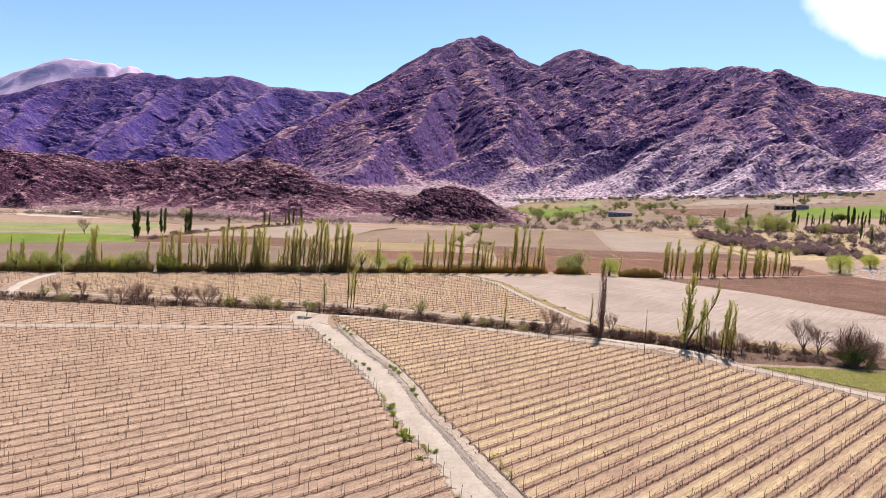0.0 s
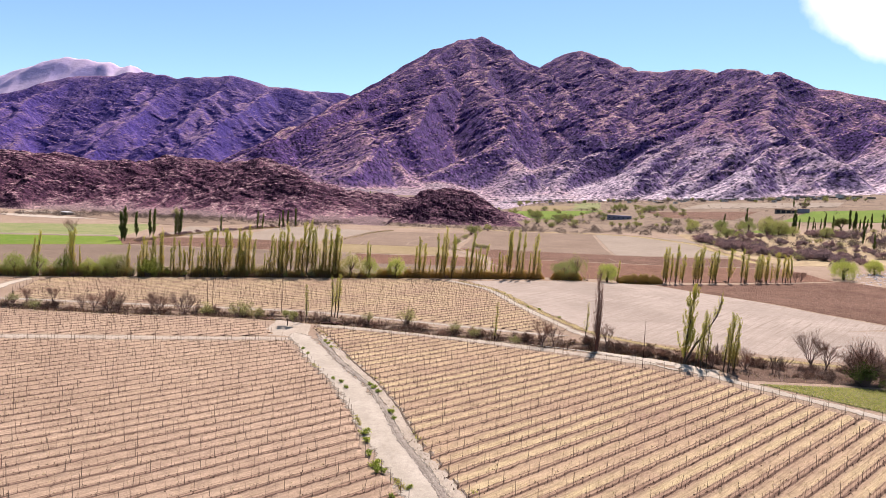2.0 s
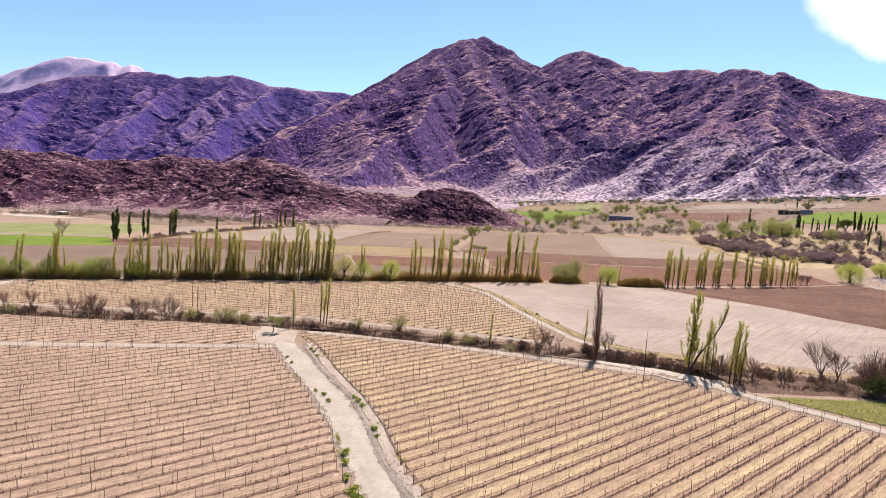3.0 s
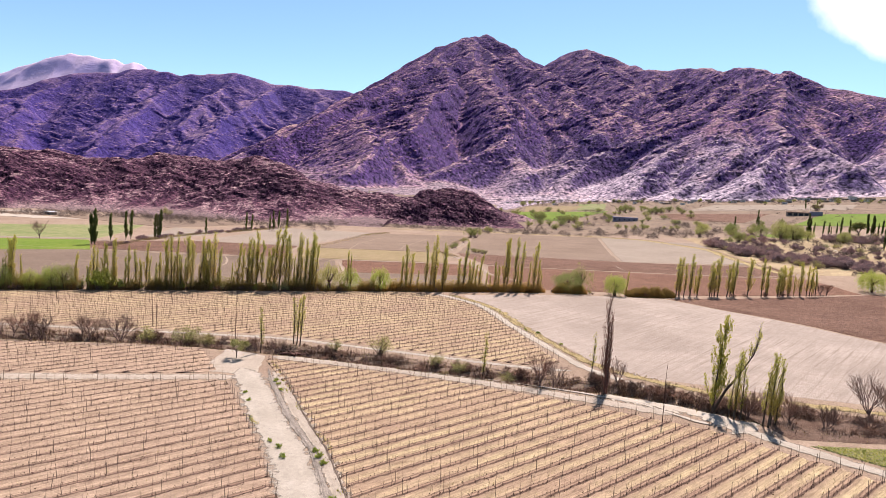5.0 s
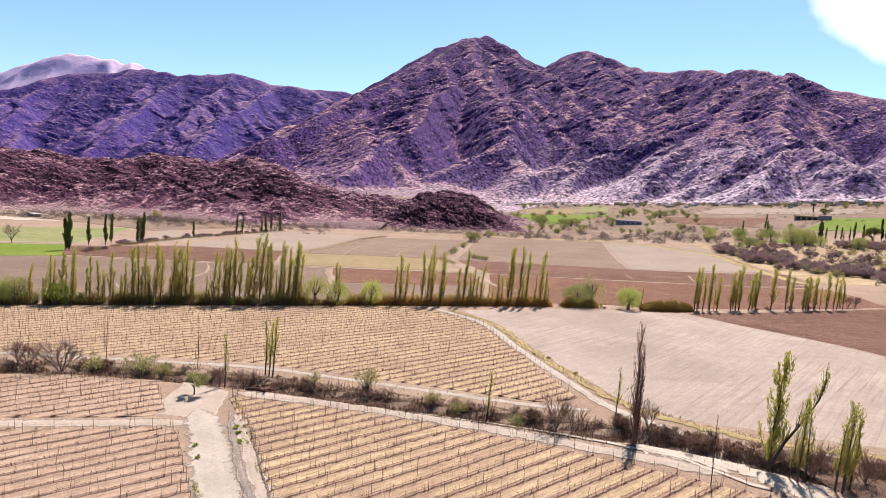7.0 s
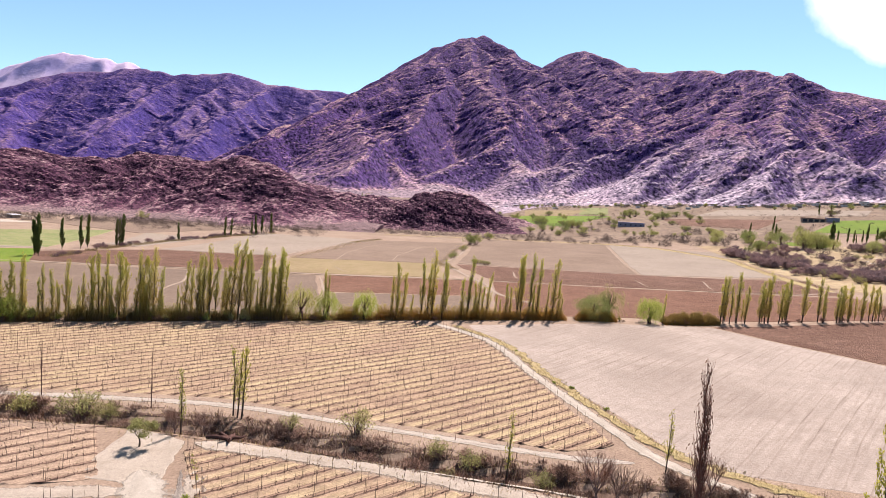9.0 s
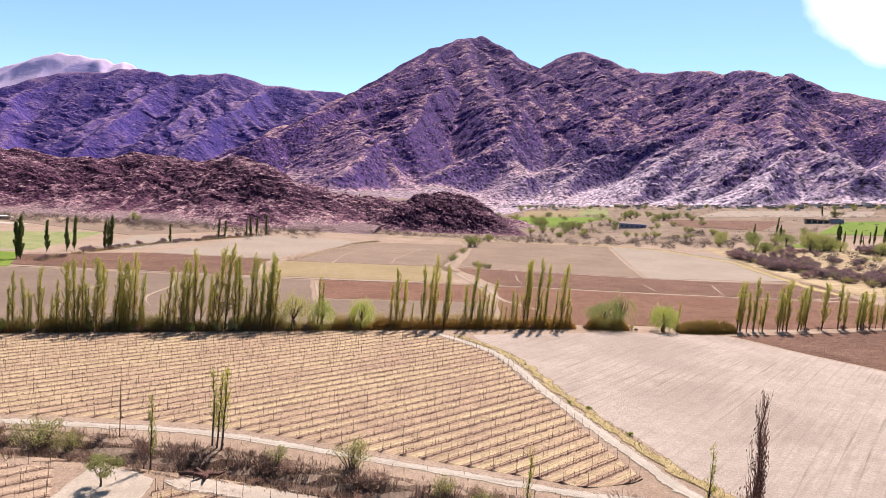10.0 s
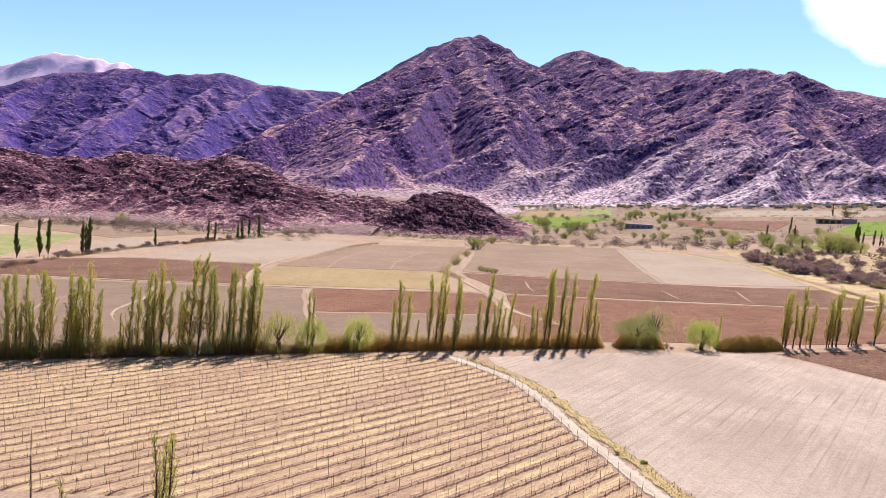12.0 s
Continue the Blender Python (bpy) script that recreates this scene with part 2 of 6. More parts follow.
PALE_FIELD = earth("raked_field_soil", (0.213, 0.170, 0.138), (0.290, 0.237, 0.195), (0.175, 0.127, 0.099), 0.035, 0.5, 0.4, 0.2, None, (40, 2.7, (0.143, 0.106, 0.083), 0.9), fine=0.3)
BROWN_FIELD = earth("ploughed_soil", (0.116, 0.062, 0.042), (0.170, 0.096, 0.067), (0.052, 0.027, 0.018), 0.06, 1.0, 0.9, 0.8, None, (82, 1.2, (0.235, 0.140, 0.098), 0.6), fine=1.0)
RED_FIELD = earth("red_ploughed_soil", (0.130, 0.064, 0.041), (0.170, 0.090, 0.060), (0.066, 0.032, 0.021), 0.06, 0.8, 0.85, 0.6, None, (78, 1.5, (0.210, 0.116, 0.076), 0.8), fine=0.8)
DULL_FIELD = earth("dull_stubble_soil", (0.112, 0.078, 0.057), (0.145, 0.103, 0.075), (0.082, 0.058, 0.041), 0.03, 0.6, 0.6, 0.1, None, (78, 2.5, (0.170, 0.121, 0.088), 0.95))
TAN_FIELD = earth("stubble_soil", (0.130, 0.089, 0.064), (0.162, 0.113, 0.083), (0.108, 0.076, 0.049), 0.03, 0.5, 0.6, 0.1, None, (80, 3.0, (0.190, 0.137, 0.097), 1.0))
GREY_FIELD = earth("pale_stubble", (0.176, 0.137, 0.106), (0.212, 0.167, 0.130), (0.146, 0.120, 0.080), 0.02, 0.3, 0.5, 0.1, None, (80, 4.0, (0.228, 0.180, 0.141), 1.0))
OLIVE_FIELD = earth("weedy_stubble", (0.170, 0.121, 0.066), (0.202, 0.148, 0.083), (0.135, 0.110, 0.045), 0.03, 0.3, 0.6, 0.1)
GREEN_FIELD = earth("young_green_crop", (0.066, 0.112, 0.010), (0.098, 0.134, 0.016), (0.150, 0.152, 0.045), 0.03, 0.5, 0.5, 0.15)
CROP = earth("leafy_crop", (0.121, 0.122, 0.041), (0.170, 0.164, 0.066), (0.251, 0.202, 0.126), 0.25, 1.6, 0.8, 0.4)
GRAVEL = earth("hillside_gravel", (0.088, 0.058, 0.058), (0.131, 0.090, 0.088), (0.038, 0.024, 0.027), 0.05, 0.25, 0.8, 0.5)
PASTURE = earth("thin_pasture", (0.090, 0.118, 0.036), (0.140, 0.148, 0.056), (0.215, 0.180, 0.100), 0.03, 0.25, 0.7, 0.1, None, (60, 14.0, (0.21, 0.175, 0.10), 0.5))
VINE_PINK = vineyard_soil("vineyard_soil_pink", (0.255, 0.176, 0.122), (0.296, 0.208, 0.146), (0.326, 0.243, 0.155), 0.3, 0.7)
VINE_STRAW = vineyard_soil("vineyard_soil_straw", (0.228, 0.150, 0.104), (0.288, 0.198, 0.130), (0.344, 0.268, 0.150), 0.8)
BARK = plain("grey_brown_bark", (0.047, 0.034, 0.026), (0.102, 0.075, 0.058), 5.0, 0.95)
DEAD_WOOD = plain("dead_dark_wood", (0.051, 0.026, 0.022), (0.109, 0.058, 0.046), 5.0, 0.95)
RED_WOOD = plain("reddish_dead_wood", (0.105, 0.046, 0.036), (0.205, 0.100, 0.076), 5.0, 0.95)
POST_WOOD = plain("weathered_post_wood", (0.081, 0.055, 0.041), (0.149, 0.105, 0.081), 8.0, 0.9)
STAKE = plain("thin_stake_wood", (0.102, 0.068, 0.051), (0.177, 0.122, 0.092), 6.0, 0.9)
TWIG_BARK = plain("purplish_twig_bark", (0.117, 0.072, 0.059), (0.203, 0.131, 0.112), 6.0, 0.95)
TWIG = leafy("bare_twigs", (0.128, 0.073, 0.057), (0.365, 0.236, 0.182), 0.4)
PURPLE_TWIG = leafy("purplish_scrub_twigs", (0.127, 0.080, 0.091), (0.260, 0.171, 0.171), 0.5)
BARE_TWIG = leafy("fine_bare_twigs", (0.18, 0.110, 0.092), (0.36, 0.240, 0.205), 0.5)
FAR_SCRUB = leafy("far_scrub_leaves", (0.085, 0.058, 0.055), (0.23, 0.165, 0.135), 0.2)
LITTER = leafy("row_weeds", (0.061, 0.040, 0.027), (0.149, 0.102, 0.068), 0.15)
WEED_LEAF = leafy("track_weed_leaves", (0.245, 0.285, 0.055), (0.421, 0.353, 0.136), 0.6)
STRAW = leafy("dry_grass_blades", (0.313, 0.231, 0.115), (0.421, 0.333, 0.190), 0.3)
POPLAR_LEAF = leafy("poplar_leaves", (0.265, 0.185, 0.046), (0.415, 0.310, 0.092), 0.55, (3.0, 10.0, (0.400, 0.390, 0.080)))
DARK_POPLAR_LEAF = leafy("dark_poplar_leaves", (0.070, 0.095, 0.028), (0.160, 0.170, 0.055), 0.5)
DITCH_LEAF = leafy("green_poplar_leaves", (0.251, 0.238, 0.047), (0.408, 0.381, 0.088), 0.6)
OLD_WILLOW_LEAF = leafy("old_willow_leaves", (0.191, 0.209, 0.060), (0.323, 0.323, 0.120), 0.55)
WILLOW_LEAF = leafy("willow_leaves", (0.251, 0.299, 0.048), (0.383, 0.407, 0.120), 0.6)
OLIVE_LEAF = leafy("olive_shrub_leaves", (0.194, 0.194, 0.072), (0.370, 0.335, 0.142), 0.45)
AIRY_LEAF = leafy("airy_tree_leaves", (0.24, 0.24, 0.065), (0.40, 0.375, 0.14), 0.55)
VALLEY_LEAF = leafy("valley_bush_leaves", (0.150, 0.170, 0.050), (0.290, 0.285, 0.105), 0.45)
GREEN_LEAF = leafy("green_shrub_leaves", (0.179, 0.229, 0.034), (0.340, 0.365, 0.085), 0.5)
CANE = leafy("cane_stems", (0.25, 0.140, 0.045), (0.43, 0.270, 0.090), 0.6, (1.0, 3.4, (0.44, 0.37, 0.085)))
GREEN_CANE = leafy("green_shoots", (0.17, 0.098, 0.045), (0.30, 0.19, 0.080), 0.6, (0.8, 3.0, (0.36, 0.33, 0.09)))
DARK_CANE = leafy("olive_cane_stems", (0.17, 0.115, 0.04), (0.29, 0.20, 0.07), 0.55, (1.0, 3.6, (0.36, 0.31, 0.08)))
# Main, far and summit rock: purple-blue in the base colours stands in for haze.
HAZED_MOUNTAIN_ROCK = rocky("hazed_mountain_rock", (0.050, 0.023, 0.092), (0.136, 0.070, 0.106), (0.268, 0.165, 0.148), 0.012, 4.5, (0, 180, (0.345, 0.280, 0.315), -60, 340), (0.71, 1.06), 0.9, 1.0, (0.140, 0.096, 0.108))
HAZED_FAR_ROCK = rocky("hazed_far_mountain_rock", (0.043, 0.027, 0.128), (0.100, 0.060, 0.140), (0.19, 0.115, 0.145), 0.008, 6, None, (0.68, 1.0), 0.9, 0.5)
HAZED_SNOW_ROCK = rocky("hazed_pale_summit_rock", (0.30, 0.245, 0.41), (0.40, 0.31, 0.43), (0.46, 0.36, 0.45), 0.003, 5, None, (0.62, 0.86), 0.1, 0.02)
HILL_ROCK = rocky("hill_rubble", (0.036, 0.013, 0.028), (0.098, 0.043, 0.062), (0.34, 0.215, 0.215), 0.055, 2.2, (-5, 3, (0.19, 0.132, 0.125), -170, -330), (0.66, 1.10), 1.0, 1.0, (0.135, 0.088, 0.086))
PALE_STONE = plain("pale_boulder_stone", (0.332, 0.284, 0.269), (0.474, 0.419, 0.395), 1.2, 0.95)
ADOBE = plain("adobe_wall", (0.194, 0.142, 0.110), (0.272, 0.214, 0.175), 0.8)
WHITEWASH = plain("whitewashed_wall", (0.401, 0.382, 0.363), (0.492, 0.480, 0.466), 0.8)
BLUE_WALL = plain("blue_grey_wall", (0.150, 0.145, 0.205), (0.205, 0.195, 0.255), 0.8)
TIN = plain("tin_roof", (0.34, 0.33, 0.33), (0.52, 0.51, 0.50), 0.6, 0.6, 0.0)
DARK_OPENING = plain("dark_glass_and_bay_shade", (0.02, 0.02, 0.025), (0.05, 0.05, 0.06), 1.0, 0.2)


# ---- building helpers ----
class Build:
    """Collects vertices and faces of one mesh."""

    def __init__(self):
        self.v, self.f = [], []

    def tube(self, p, q, r0, r1, n=4):
        p, q = Vector(p), Vector(q)
        d = (q - p).normalized()
        a = d.orthogonal().normalized()
        b = d.cross(a)
        k = len(self.v)
        for c, r in ((p, r0), (q, r1)):
            for i in range(n):
                w = 2 * math.pi * i / n
                self.v.append(c + (a * math.cos(w) + b * math.sin(w)) * r)
        for i in range(n):
            j = (i + 1) % n
            self.f.append((k + i, k + j, k + n + j, k + n + i))
        self.f.append(tuple(range(k + n, k + 2 * n)))

    def chain(self, pts, r0, r1, n=5):
        """A bent, tapering stem through the points."""
        k, m = len(self.v), len(pts)
        for s, p in enumerate(pts):
            d = (pts[min(s + 1, m - 1)] - pts[max(s - 1, 0)]).normalized()
            a = d.cross(Vector((0.3, 1, 0.1))).normalized()
            b = d.cross(a)
            r = r0 + (r1 - r0) * s / (m - 1)
            for i in range(n):
                w = 2 * math.pi * i / n
                self.v.append(p + (a * math.cos(w) + b * math.sin(w)) * r)
        for s in range(m - 1):
            for i in range(n):
                j = (i + 1) % n
                self.f.append((k + s * n + i, k + s * n + j, k + (s + 1) * n + j, k + (s + 1) * n + i))
        self.f.append(tuple(range(k + (m - 1) * n, k + m * n)))

    def leaf(self, c, size, rng, flat=0.0):
        """A small bent leaf spray of two triangles."""
        u = Vector((rng.gauss(0, 1), rng.gauss(0, 1), rng.gauss(0, 1))).normalized()
        w = u.cross(Vector((rng.gauss(0, 1), rng.gauss(0, 1), rng.gauss(0, 1) + flat))).normalized()
        k = len(self.v)
        self.v += [c - u * size, c + w * size * 0.55, c + u * size, c - w * size * 0.5 + Vector((0, 0, size * 0.2))]
        self.f += [(k, k + 1, k + 2), (k, k + 2, k + 3)]

    def spray(self, c, size, rng):
        """A narrow upright spray of leaves, folded along its middle."""
        u = Vector((rng.gauss(0.06, 0.3), rng.gauss(0, 0.3), 1)).normalized() * size
        w = u.cross(Vector((rng.gauss(0, 1), rng.gauss(0, 1), 0.1))).normalized() * size * 0.3
        k = len(self.v)
        self.v += [c - u, c + w, c + u, c - w + Vector((rng.gauss(0, 0.03), rng.gauss(0, 0.03), 0))]
        self.f += [(k, k + 1, k + 2), (k, k + 2, k + 3)]

    def sprig(self, c, way, length, width):
        """A thin three-sided twig."""
        k = len(self.v)
        a = way.orthogonal().normalized() * width
        w = way.cross(a).normalized() * width
        self.v += [c + a, c - a * 0.5 + w * 0.87, c - a * 0.5 - w * 0.87, c + way * length]
        self.f += [(k, k + 1, k + 3), (k + 1, k + 2, k + 3), (k + 2, k, k + 3)]

    def blade(self, c, h, width, lean):
        """A tapering upright blade, folded so that it has depth."""
        k = len(self.v)
        t = c + Vector((lean[0], lean[1], h))
        a = Vector((lean[1], -lean[0], 0)) if lean[0] or lean[1] else Vector((1, 0, 0))
        a = a.normalized() * width
        s = Vector((-a.y, a.x, 0)) * 0.8
        self.v += [c - a, c + a, c + s, t]
        self.f += [(k, k + 1, k + 3), (k + 1, k + 2, k + 3), (k + 2, k, k + 3)]

    def box(self, x0, y0, z0, x1, y1, z1):
        k = len(self.v)
        self.v += [Vector(p) for p in ((x0, y0, z0), (x1, y0, z0), (x1, y1, z0), (x0, y1, z0), (x0, y0, z1), (x1, y0, z1), (x1, y1, z1), (x0, y1, z1))]
        self.f += [tuple(k + i for i in q) for q in ((0, 3, 2, 1), (4, 5, 6, 7), (0, 1, 5, 4), (1, 2, 6, 5), (2, 3, 7, 6), (3, 0, 4, 7))]

    def mesh(self, name, material, smooth=False):
        me = bpy.data.meshes.new(name)
        me.from_pydata(self.v, [], self.f)
        me.materials.append(material)
        if smooth:
            me.polygons.foreach_set("use_smooth", [True] * len(me.polygons))
        return me


def part(name, b, material, parent, label="", smooth=False):
    ob = new(name, b.mesh(name, material, smooth))
    ob.parent = parent
    if label:
        tagged(ob, label)
    return ob


def thing(name, label, category, group=""):
    return tagged(new(name), label, category, group)


def smooth_step(a, b, v):
    t = min(1.0, max(0.0, (v - a) / (b - a)))
    return t * t * (3 - 2 * t)


DITCH = [(-140, 146), (-90, 147.5), (-66, 148), (-55, 150), (-40, 149.6), (-21, 147.3), (-3.5, 143.4), (9, 140.8), (19, 138.8), (30, 136.6), (39, 133.2), (47, 128.6), (56, 125), (70, 126), (100, 118)]


def valley(x, y):
    """Height of the valley floor, without the ditch: level by the vineyards, dipping a little, then climbing to the east."""
    r = (0.1 * (x - 150) + 0.03 * (y - 500)) / 4
    up = max(0.0, y - 640)
    rise = (0.1 * min(up, 190) + 0.03 * max(0.0, up - 190)) * smooth_step(70, -40, x) * smooth_step(1500, 1200, y)
    hollow = -1.55 * smooth_step(195, 246, y) * smooth_step(35, 78, x) * (1 - smooth_step(258, 310, y))
    return hollow - 4 * smooth_step(240, 430, y) + 4 * math.log1p(math.exp(min(r, 60.0))) + rise


def along(line, x):
    """y of a polyline given by rising x."""
    for (x0, y0), (x1, y1) in zip(line, line[1:]):
        if x <= x1:
            return y0 + (y1 - y0) * (x - x0) / (x1 - x0)
    return line[-1][1]


def land(x, y):
    z = valley(x, y)
    if 110 < y < 170 and -140 < x < 100:
        d = y - along(DITCH, x)
        z -= 1.5 * math.exp(-((d / (1.9 if d < 0 else 1.3)) ** 2)) * (1 + 0.3 * noise.noise(Vector((x * 0.3, y * 0.3, 0))))
    return z


def sheet(name, xs, ys, height, material, label, category, kind="structure"):
    me = bpy.data.meshes.new(name)
    nx = len(xs)
    v = [(x, y, height(x, y)) for y in ys for x in xs]
    f = [(j * nx + i, j * nx + i + 1, (j + 1) * nx + i + 1, (j + 1) * nx + i) for j in range(len(ys) - 1) for i in range(nx - 1)]
    me.from_pydata(v, [], f)
    me.materials.append(material)
    me.polygons.foreach_set("use_smooth", [True] * len(f))
    return tagged(new(name, me), label, category, "", kind)


def steps(stops):
    """Coordinates along (start, step), (next start, step) ... (end,)."""
    out = []
    for a, b in zip(stops, stops[1:]):
        n = max(1, round((b[0] - a[0]) / a[1]))
        out += [a[0] + (b[0] - a[0]) * i / n for i in range(n)]
    return out + [stops[-1][0]]


def field(name, corners, material, label, lift=0.05, cell=6.0, wob=0.5, kind="structure", category="field"):
    """A field between four corners, laid on the valley floor, with uneven edges and edges that turn down into the soil."""
    a, b, c, d = [Vector((*p, 0)) for p in corners]
    nx = max(2, min(90, int(max((b - a).length, (c - d).length) / cell)))
    ny = max(2, min(90, int(max((d - a).length, (c - b).length) / cell)))
    v, f, border = [], [], []
    eu, ev = 0.4 / max((b - a).length, (c - d).length), 0.4 / max((d - a).length, (c - b).length)
    us = [0, eu] + [i / nx for i in range(1, nx)] + [1 - eu, 1]
    vs = [0, ev] + [j / ny for j in range(1, ny)] + [1 - ev, 1]
    nx, ny = len(us) - 1, len(vs) - 1
    for j, tv in enumerate(vs):
        for i, tu in enumerate(us):
            p = (a.lerp(b, tu)).lerp(d.lerp(c, tu), tv)
            edge = i in (0, nx) or j in (0, ny)
            q = noise.noise_vector(p * 0.07) * wob * 2 + noise.noise_vector(p * 0.4) * wob * 0.5
            p = p + Vector((q.x, q.y, 0))
            v.append((p.x, p.y, valley(p.x, p.y) + (-0.05 if edge else lift)))
            border.append(0.0 if edge else 1.0)
    for j in range(ny):
        for i in range(nx):
            k = j * (nx + 1) + i
            f.append((k, k + 1, k + nx + 2, k + nx + 1))
    me = bpy.data.meshes.new(name)
    me.from_pydata(v, [], f)
    me.materials.append(material)
    me.attributes.new("edge", "FLOAT", "POINT").data.foreach_set("value", border)
    return tagged(new(name, me), label, category, "", kind)


def ribbon(name, line, width, material, label, lift=0.06, seg=2.0, rough=0.2, category="track", taper=9.0):
    """A track along a line with ragged edges, worn ruts and shallow crown."""
    pts = []
    for (x0, y0), (x1, y1) in zip(line, line[1:]):
        n = max(1, int(math.hypot(x1 - x0, y1 - y0) / seg))
        pts += [Vector((x0 + (x1 - x0) * i / n, y0 + (y1 - y0) * i / n, 0)) for i in range(n)]
    pts.append(Vector((*line[-1], 0)))
    for _ in range(3):
        pts = [pts[0]] + [(pts[i - 1] + pts[i] * 2 + pts[i + 1]) / 4 for i in range(1, len(pts) - 1)] + [pts[-1]]
    v, f, border = [], [], []
    prof = ((-0.72, -0.05, 0), (-0.5, 0.0, 0.5), (-0.3, -0.025, 1), (-0.12, 0.02, 1), (0.12, 0.02, 1), (0.3, -0.025, 1), (0.5, 0.0, 0.5), (0.72, -0.05, 0))
    for i, p in enumerate(pts):
        d = (pts[min(i + 1, len(pts) - 1)] - pts[max(i - 1, 0)]).normalized()
        side = Vector((d.y, -d.x, 0))
        for s, dz, e in prof:
            border.append(float(e))
            w = width * s * min(1.0, 0.12 + min(i, len(pts) - 1 - i) * taper) + (rough * (2 * noise.noise(p * 0.35 + Vector((s * 9, 0, 0))) + 1.2 * noise.noise(p * 1.3 + Vector((s * 5, 2, 0)))) if abs(s) >= 0.5 else 0)
            q = p + side * w
            v.append((q.x, q.y, land(q.x, q.y) + lift + dz))
    m = len(prof)
    for i in range(len(pts) - 1):
        for j in range(m - 1):
            k = i * m + j
            f.append((k, k + 1, k + m + 1, k + m))
    me = bpy.data.meshes.new(name)
    me.from_pydata(v, [], f)
    me.materials.append(material)
    me.attributes.new("edge", "FLOAT", "POINT").data.foreach_set("value", border)
    return tagged(new(name, me), label, category, "", "structure")


# ---- ground ----
sheet(
    "ground",
    steps([(-5200, 400), (-1200, 80), (-400, 20), (-140, 3), (-110, 1.4), (100, 3), (160, 15), (560, 60), (1400, 400), (5200,)]),
    steps([(-500, 60), (-20, 8), (60, 3), (115, 1.2), (165, 3), (270, 10), (700, 20), (1300, 80), (2500, 250), (4960,)]),
    land, GROUND, "dusty beige dry valley ground with sparse dry grass", "ground")

# ---- tracks and verges ----
ribbon("track_main", [(17.5, 30), (7.5, 52), (1.4, 67), (-0.9, 74.5), (-3.5, 80), (-7.1, 88.4), (-9.9, 96.5), (-13.9, 106), (-19.9, 116.3), (-24.9, 127.7), (-27.6, 132), (-29.6, 135.4)], 4.2, SAND, "pale sandy farm track between two vineyard blocks", 0.09)
ribbon("track_rubble_verge", [(13.5, 46), (6.4, 64), (3.2, 71.5), (0, 79.5), (-3.4, 87.5), (-6, 96.5), (-9.6, 106), (-15.5, 117.2), (-20.3, 127.7), (-24, 136)], 2.0, TRACK_BANK, "low dusty bank along the farm track", 0.07, 0.8, 0.4, "verge")
ribbon("track_rubble_strip", [(12.4, 46), (5, 63.6), (1.9, 71.2), (-1.2, 79.3), (-4.7, 87.6), (-7.3, 96.4), (-11, 106.2), (-16.9, 116.8), (-21.9, 127.6), (-25.4, 136)], 0.9, RUBBLE, "grey gravelly strip at the track edge", 0.11, 0.7, 0.14, "verge", 0.1)
ribbon("track_rut", [(14.6, 46), (7.2, 63.8), (4.1, 71.6), (0.9, 79.8), (-2.7, 87.9), (-5.4, 96.6), (-9.4, 106.6), (-14.9, 117.4), (-19.6, 128), (-23.6, 137)], 0.28, RUT_SOIL, "thin dark rut at the vineyard edge", 0.11, 0.7, 0.12, "rut", 0.1)
ribbon("track_west", [(-160, 109), (-110, 116), (-73.4, 123), (-50.5, 126.9), (-37.6, 129.4), (-28, 131)], 2.4, TRACK_BANK, "pale sandy track crossing the vineyard", 0.05)
field("track_junction", [(-34.6, 132), (-24.8, 132.6), (-27.6, 143.6), (-37.6, 145.6)], TRACK_BANK, "bare sandy junction of farm tracks", 0.05, 1.0, 1.0, "structure", "track")
ribbon("track_ditch_near", [(-27, 143.2), (-15, 141.6), (-3, 139.2), (9, 135.8), (20, 132.3), (31, 128.6), (38, 126)], 2.6, TRACK_BANK, "narrow dusty path beside the ditch", 0.08)
ribbon("ditch_channel", [(-15.6, 144.6), (-7.5, 142.4), (1.5, 139.8), (8.1, 138.2), (12.8, 137.6), (20.3, 135.2), (25.5, 133.2), (31.4, 131), (34.2, 129.6), (36, 127), (38.9, 124.6), (41.5, 122.4)], 0.7, WHITE_SAND, "thin whitish bed of a shallow side channel", 0.13, 1.0, 0.25, "channel")
ribbon("track_wash", [(29, 133.4), (33.5, 132.4), (37.5, 131), (41, 128.4), (43.5, 125), (46.5, 121)], 5.2, WHITE_SAND, "broad whitish sandy wash by the poplars", 0.1, 1.0, 1.0)
ribbon("track_east", [(45, 122), (48.7, 117.3), (53.5, 112.7), (58.5, 108), (62.5, 103.5), (77, 90), (110, 62)], 2.2, SAND, "pale sandy road along the vineyard edge", 0.09)
ribbon("track_ditch_far", [(-125, 153.5), (-95, 154), (-45, 156), (-30.5, 156.4), (-21.8, 155), (-10.8, 152.4), (-0.6, 150), (8.8, 147.9), (17.8, 145.6), (26, 145.5)], 1.5, SAND, "narrow pale path on the far side of the ditch", 0.06)
ribbon("track_field", [(-1.5, 218), (1.2, 215.6), (6.2, 210.6), (11.2, 204), (14.9, 193.4), (17.4, 182.3), (19.8, 175), (22.4, 166.3), (25.6, 157), (28.2, 148.8), (31, 144), (36, 139.6), (40, 134.5)], 1.9, SAND, "pale sandy track between vineyard and bare field", 0.1)
ribbon("verge_field", [(3.5, 216.8), (8.5, 211.2), (13.6, 204.3), (17.2, 193.6), (19.7, 182.8), (22.1, 175.6), (24.8, 166.8), (28, 157.5), (31, 150), (35, 145), (41, 141.3), (47.5, 136.8), (60, 134.2), (80, 130)], 1.7, STRAW_VERGE, "strip of yellow dry grass beside a bare field", 0.12, 1.2, 0.7, "verge")
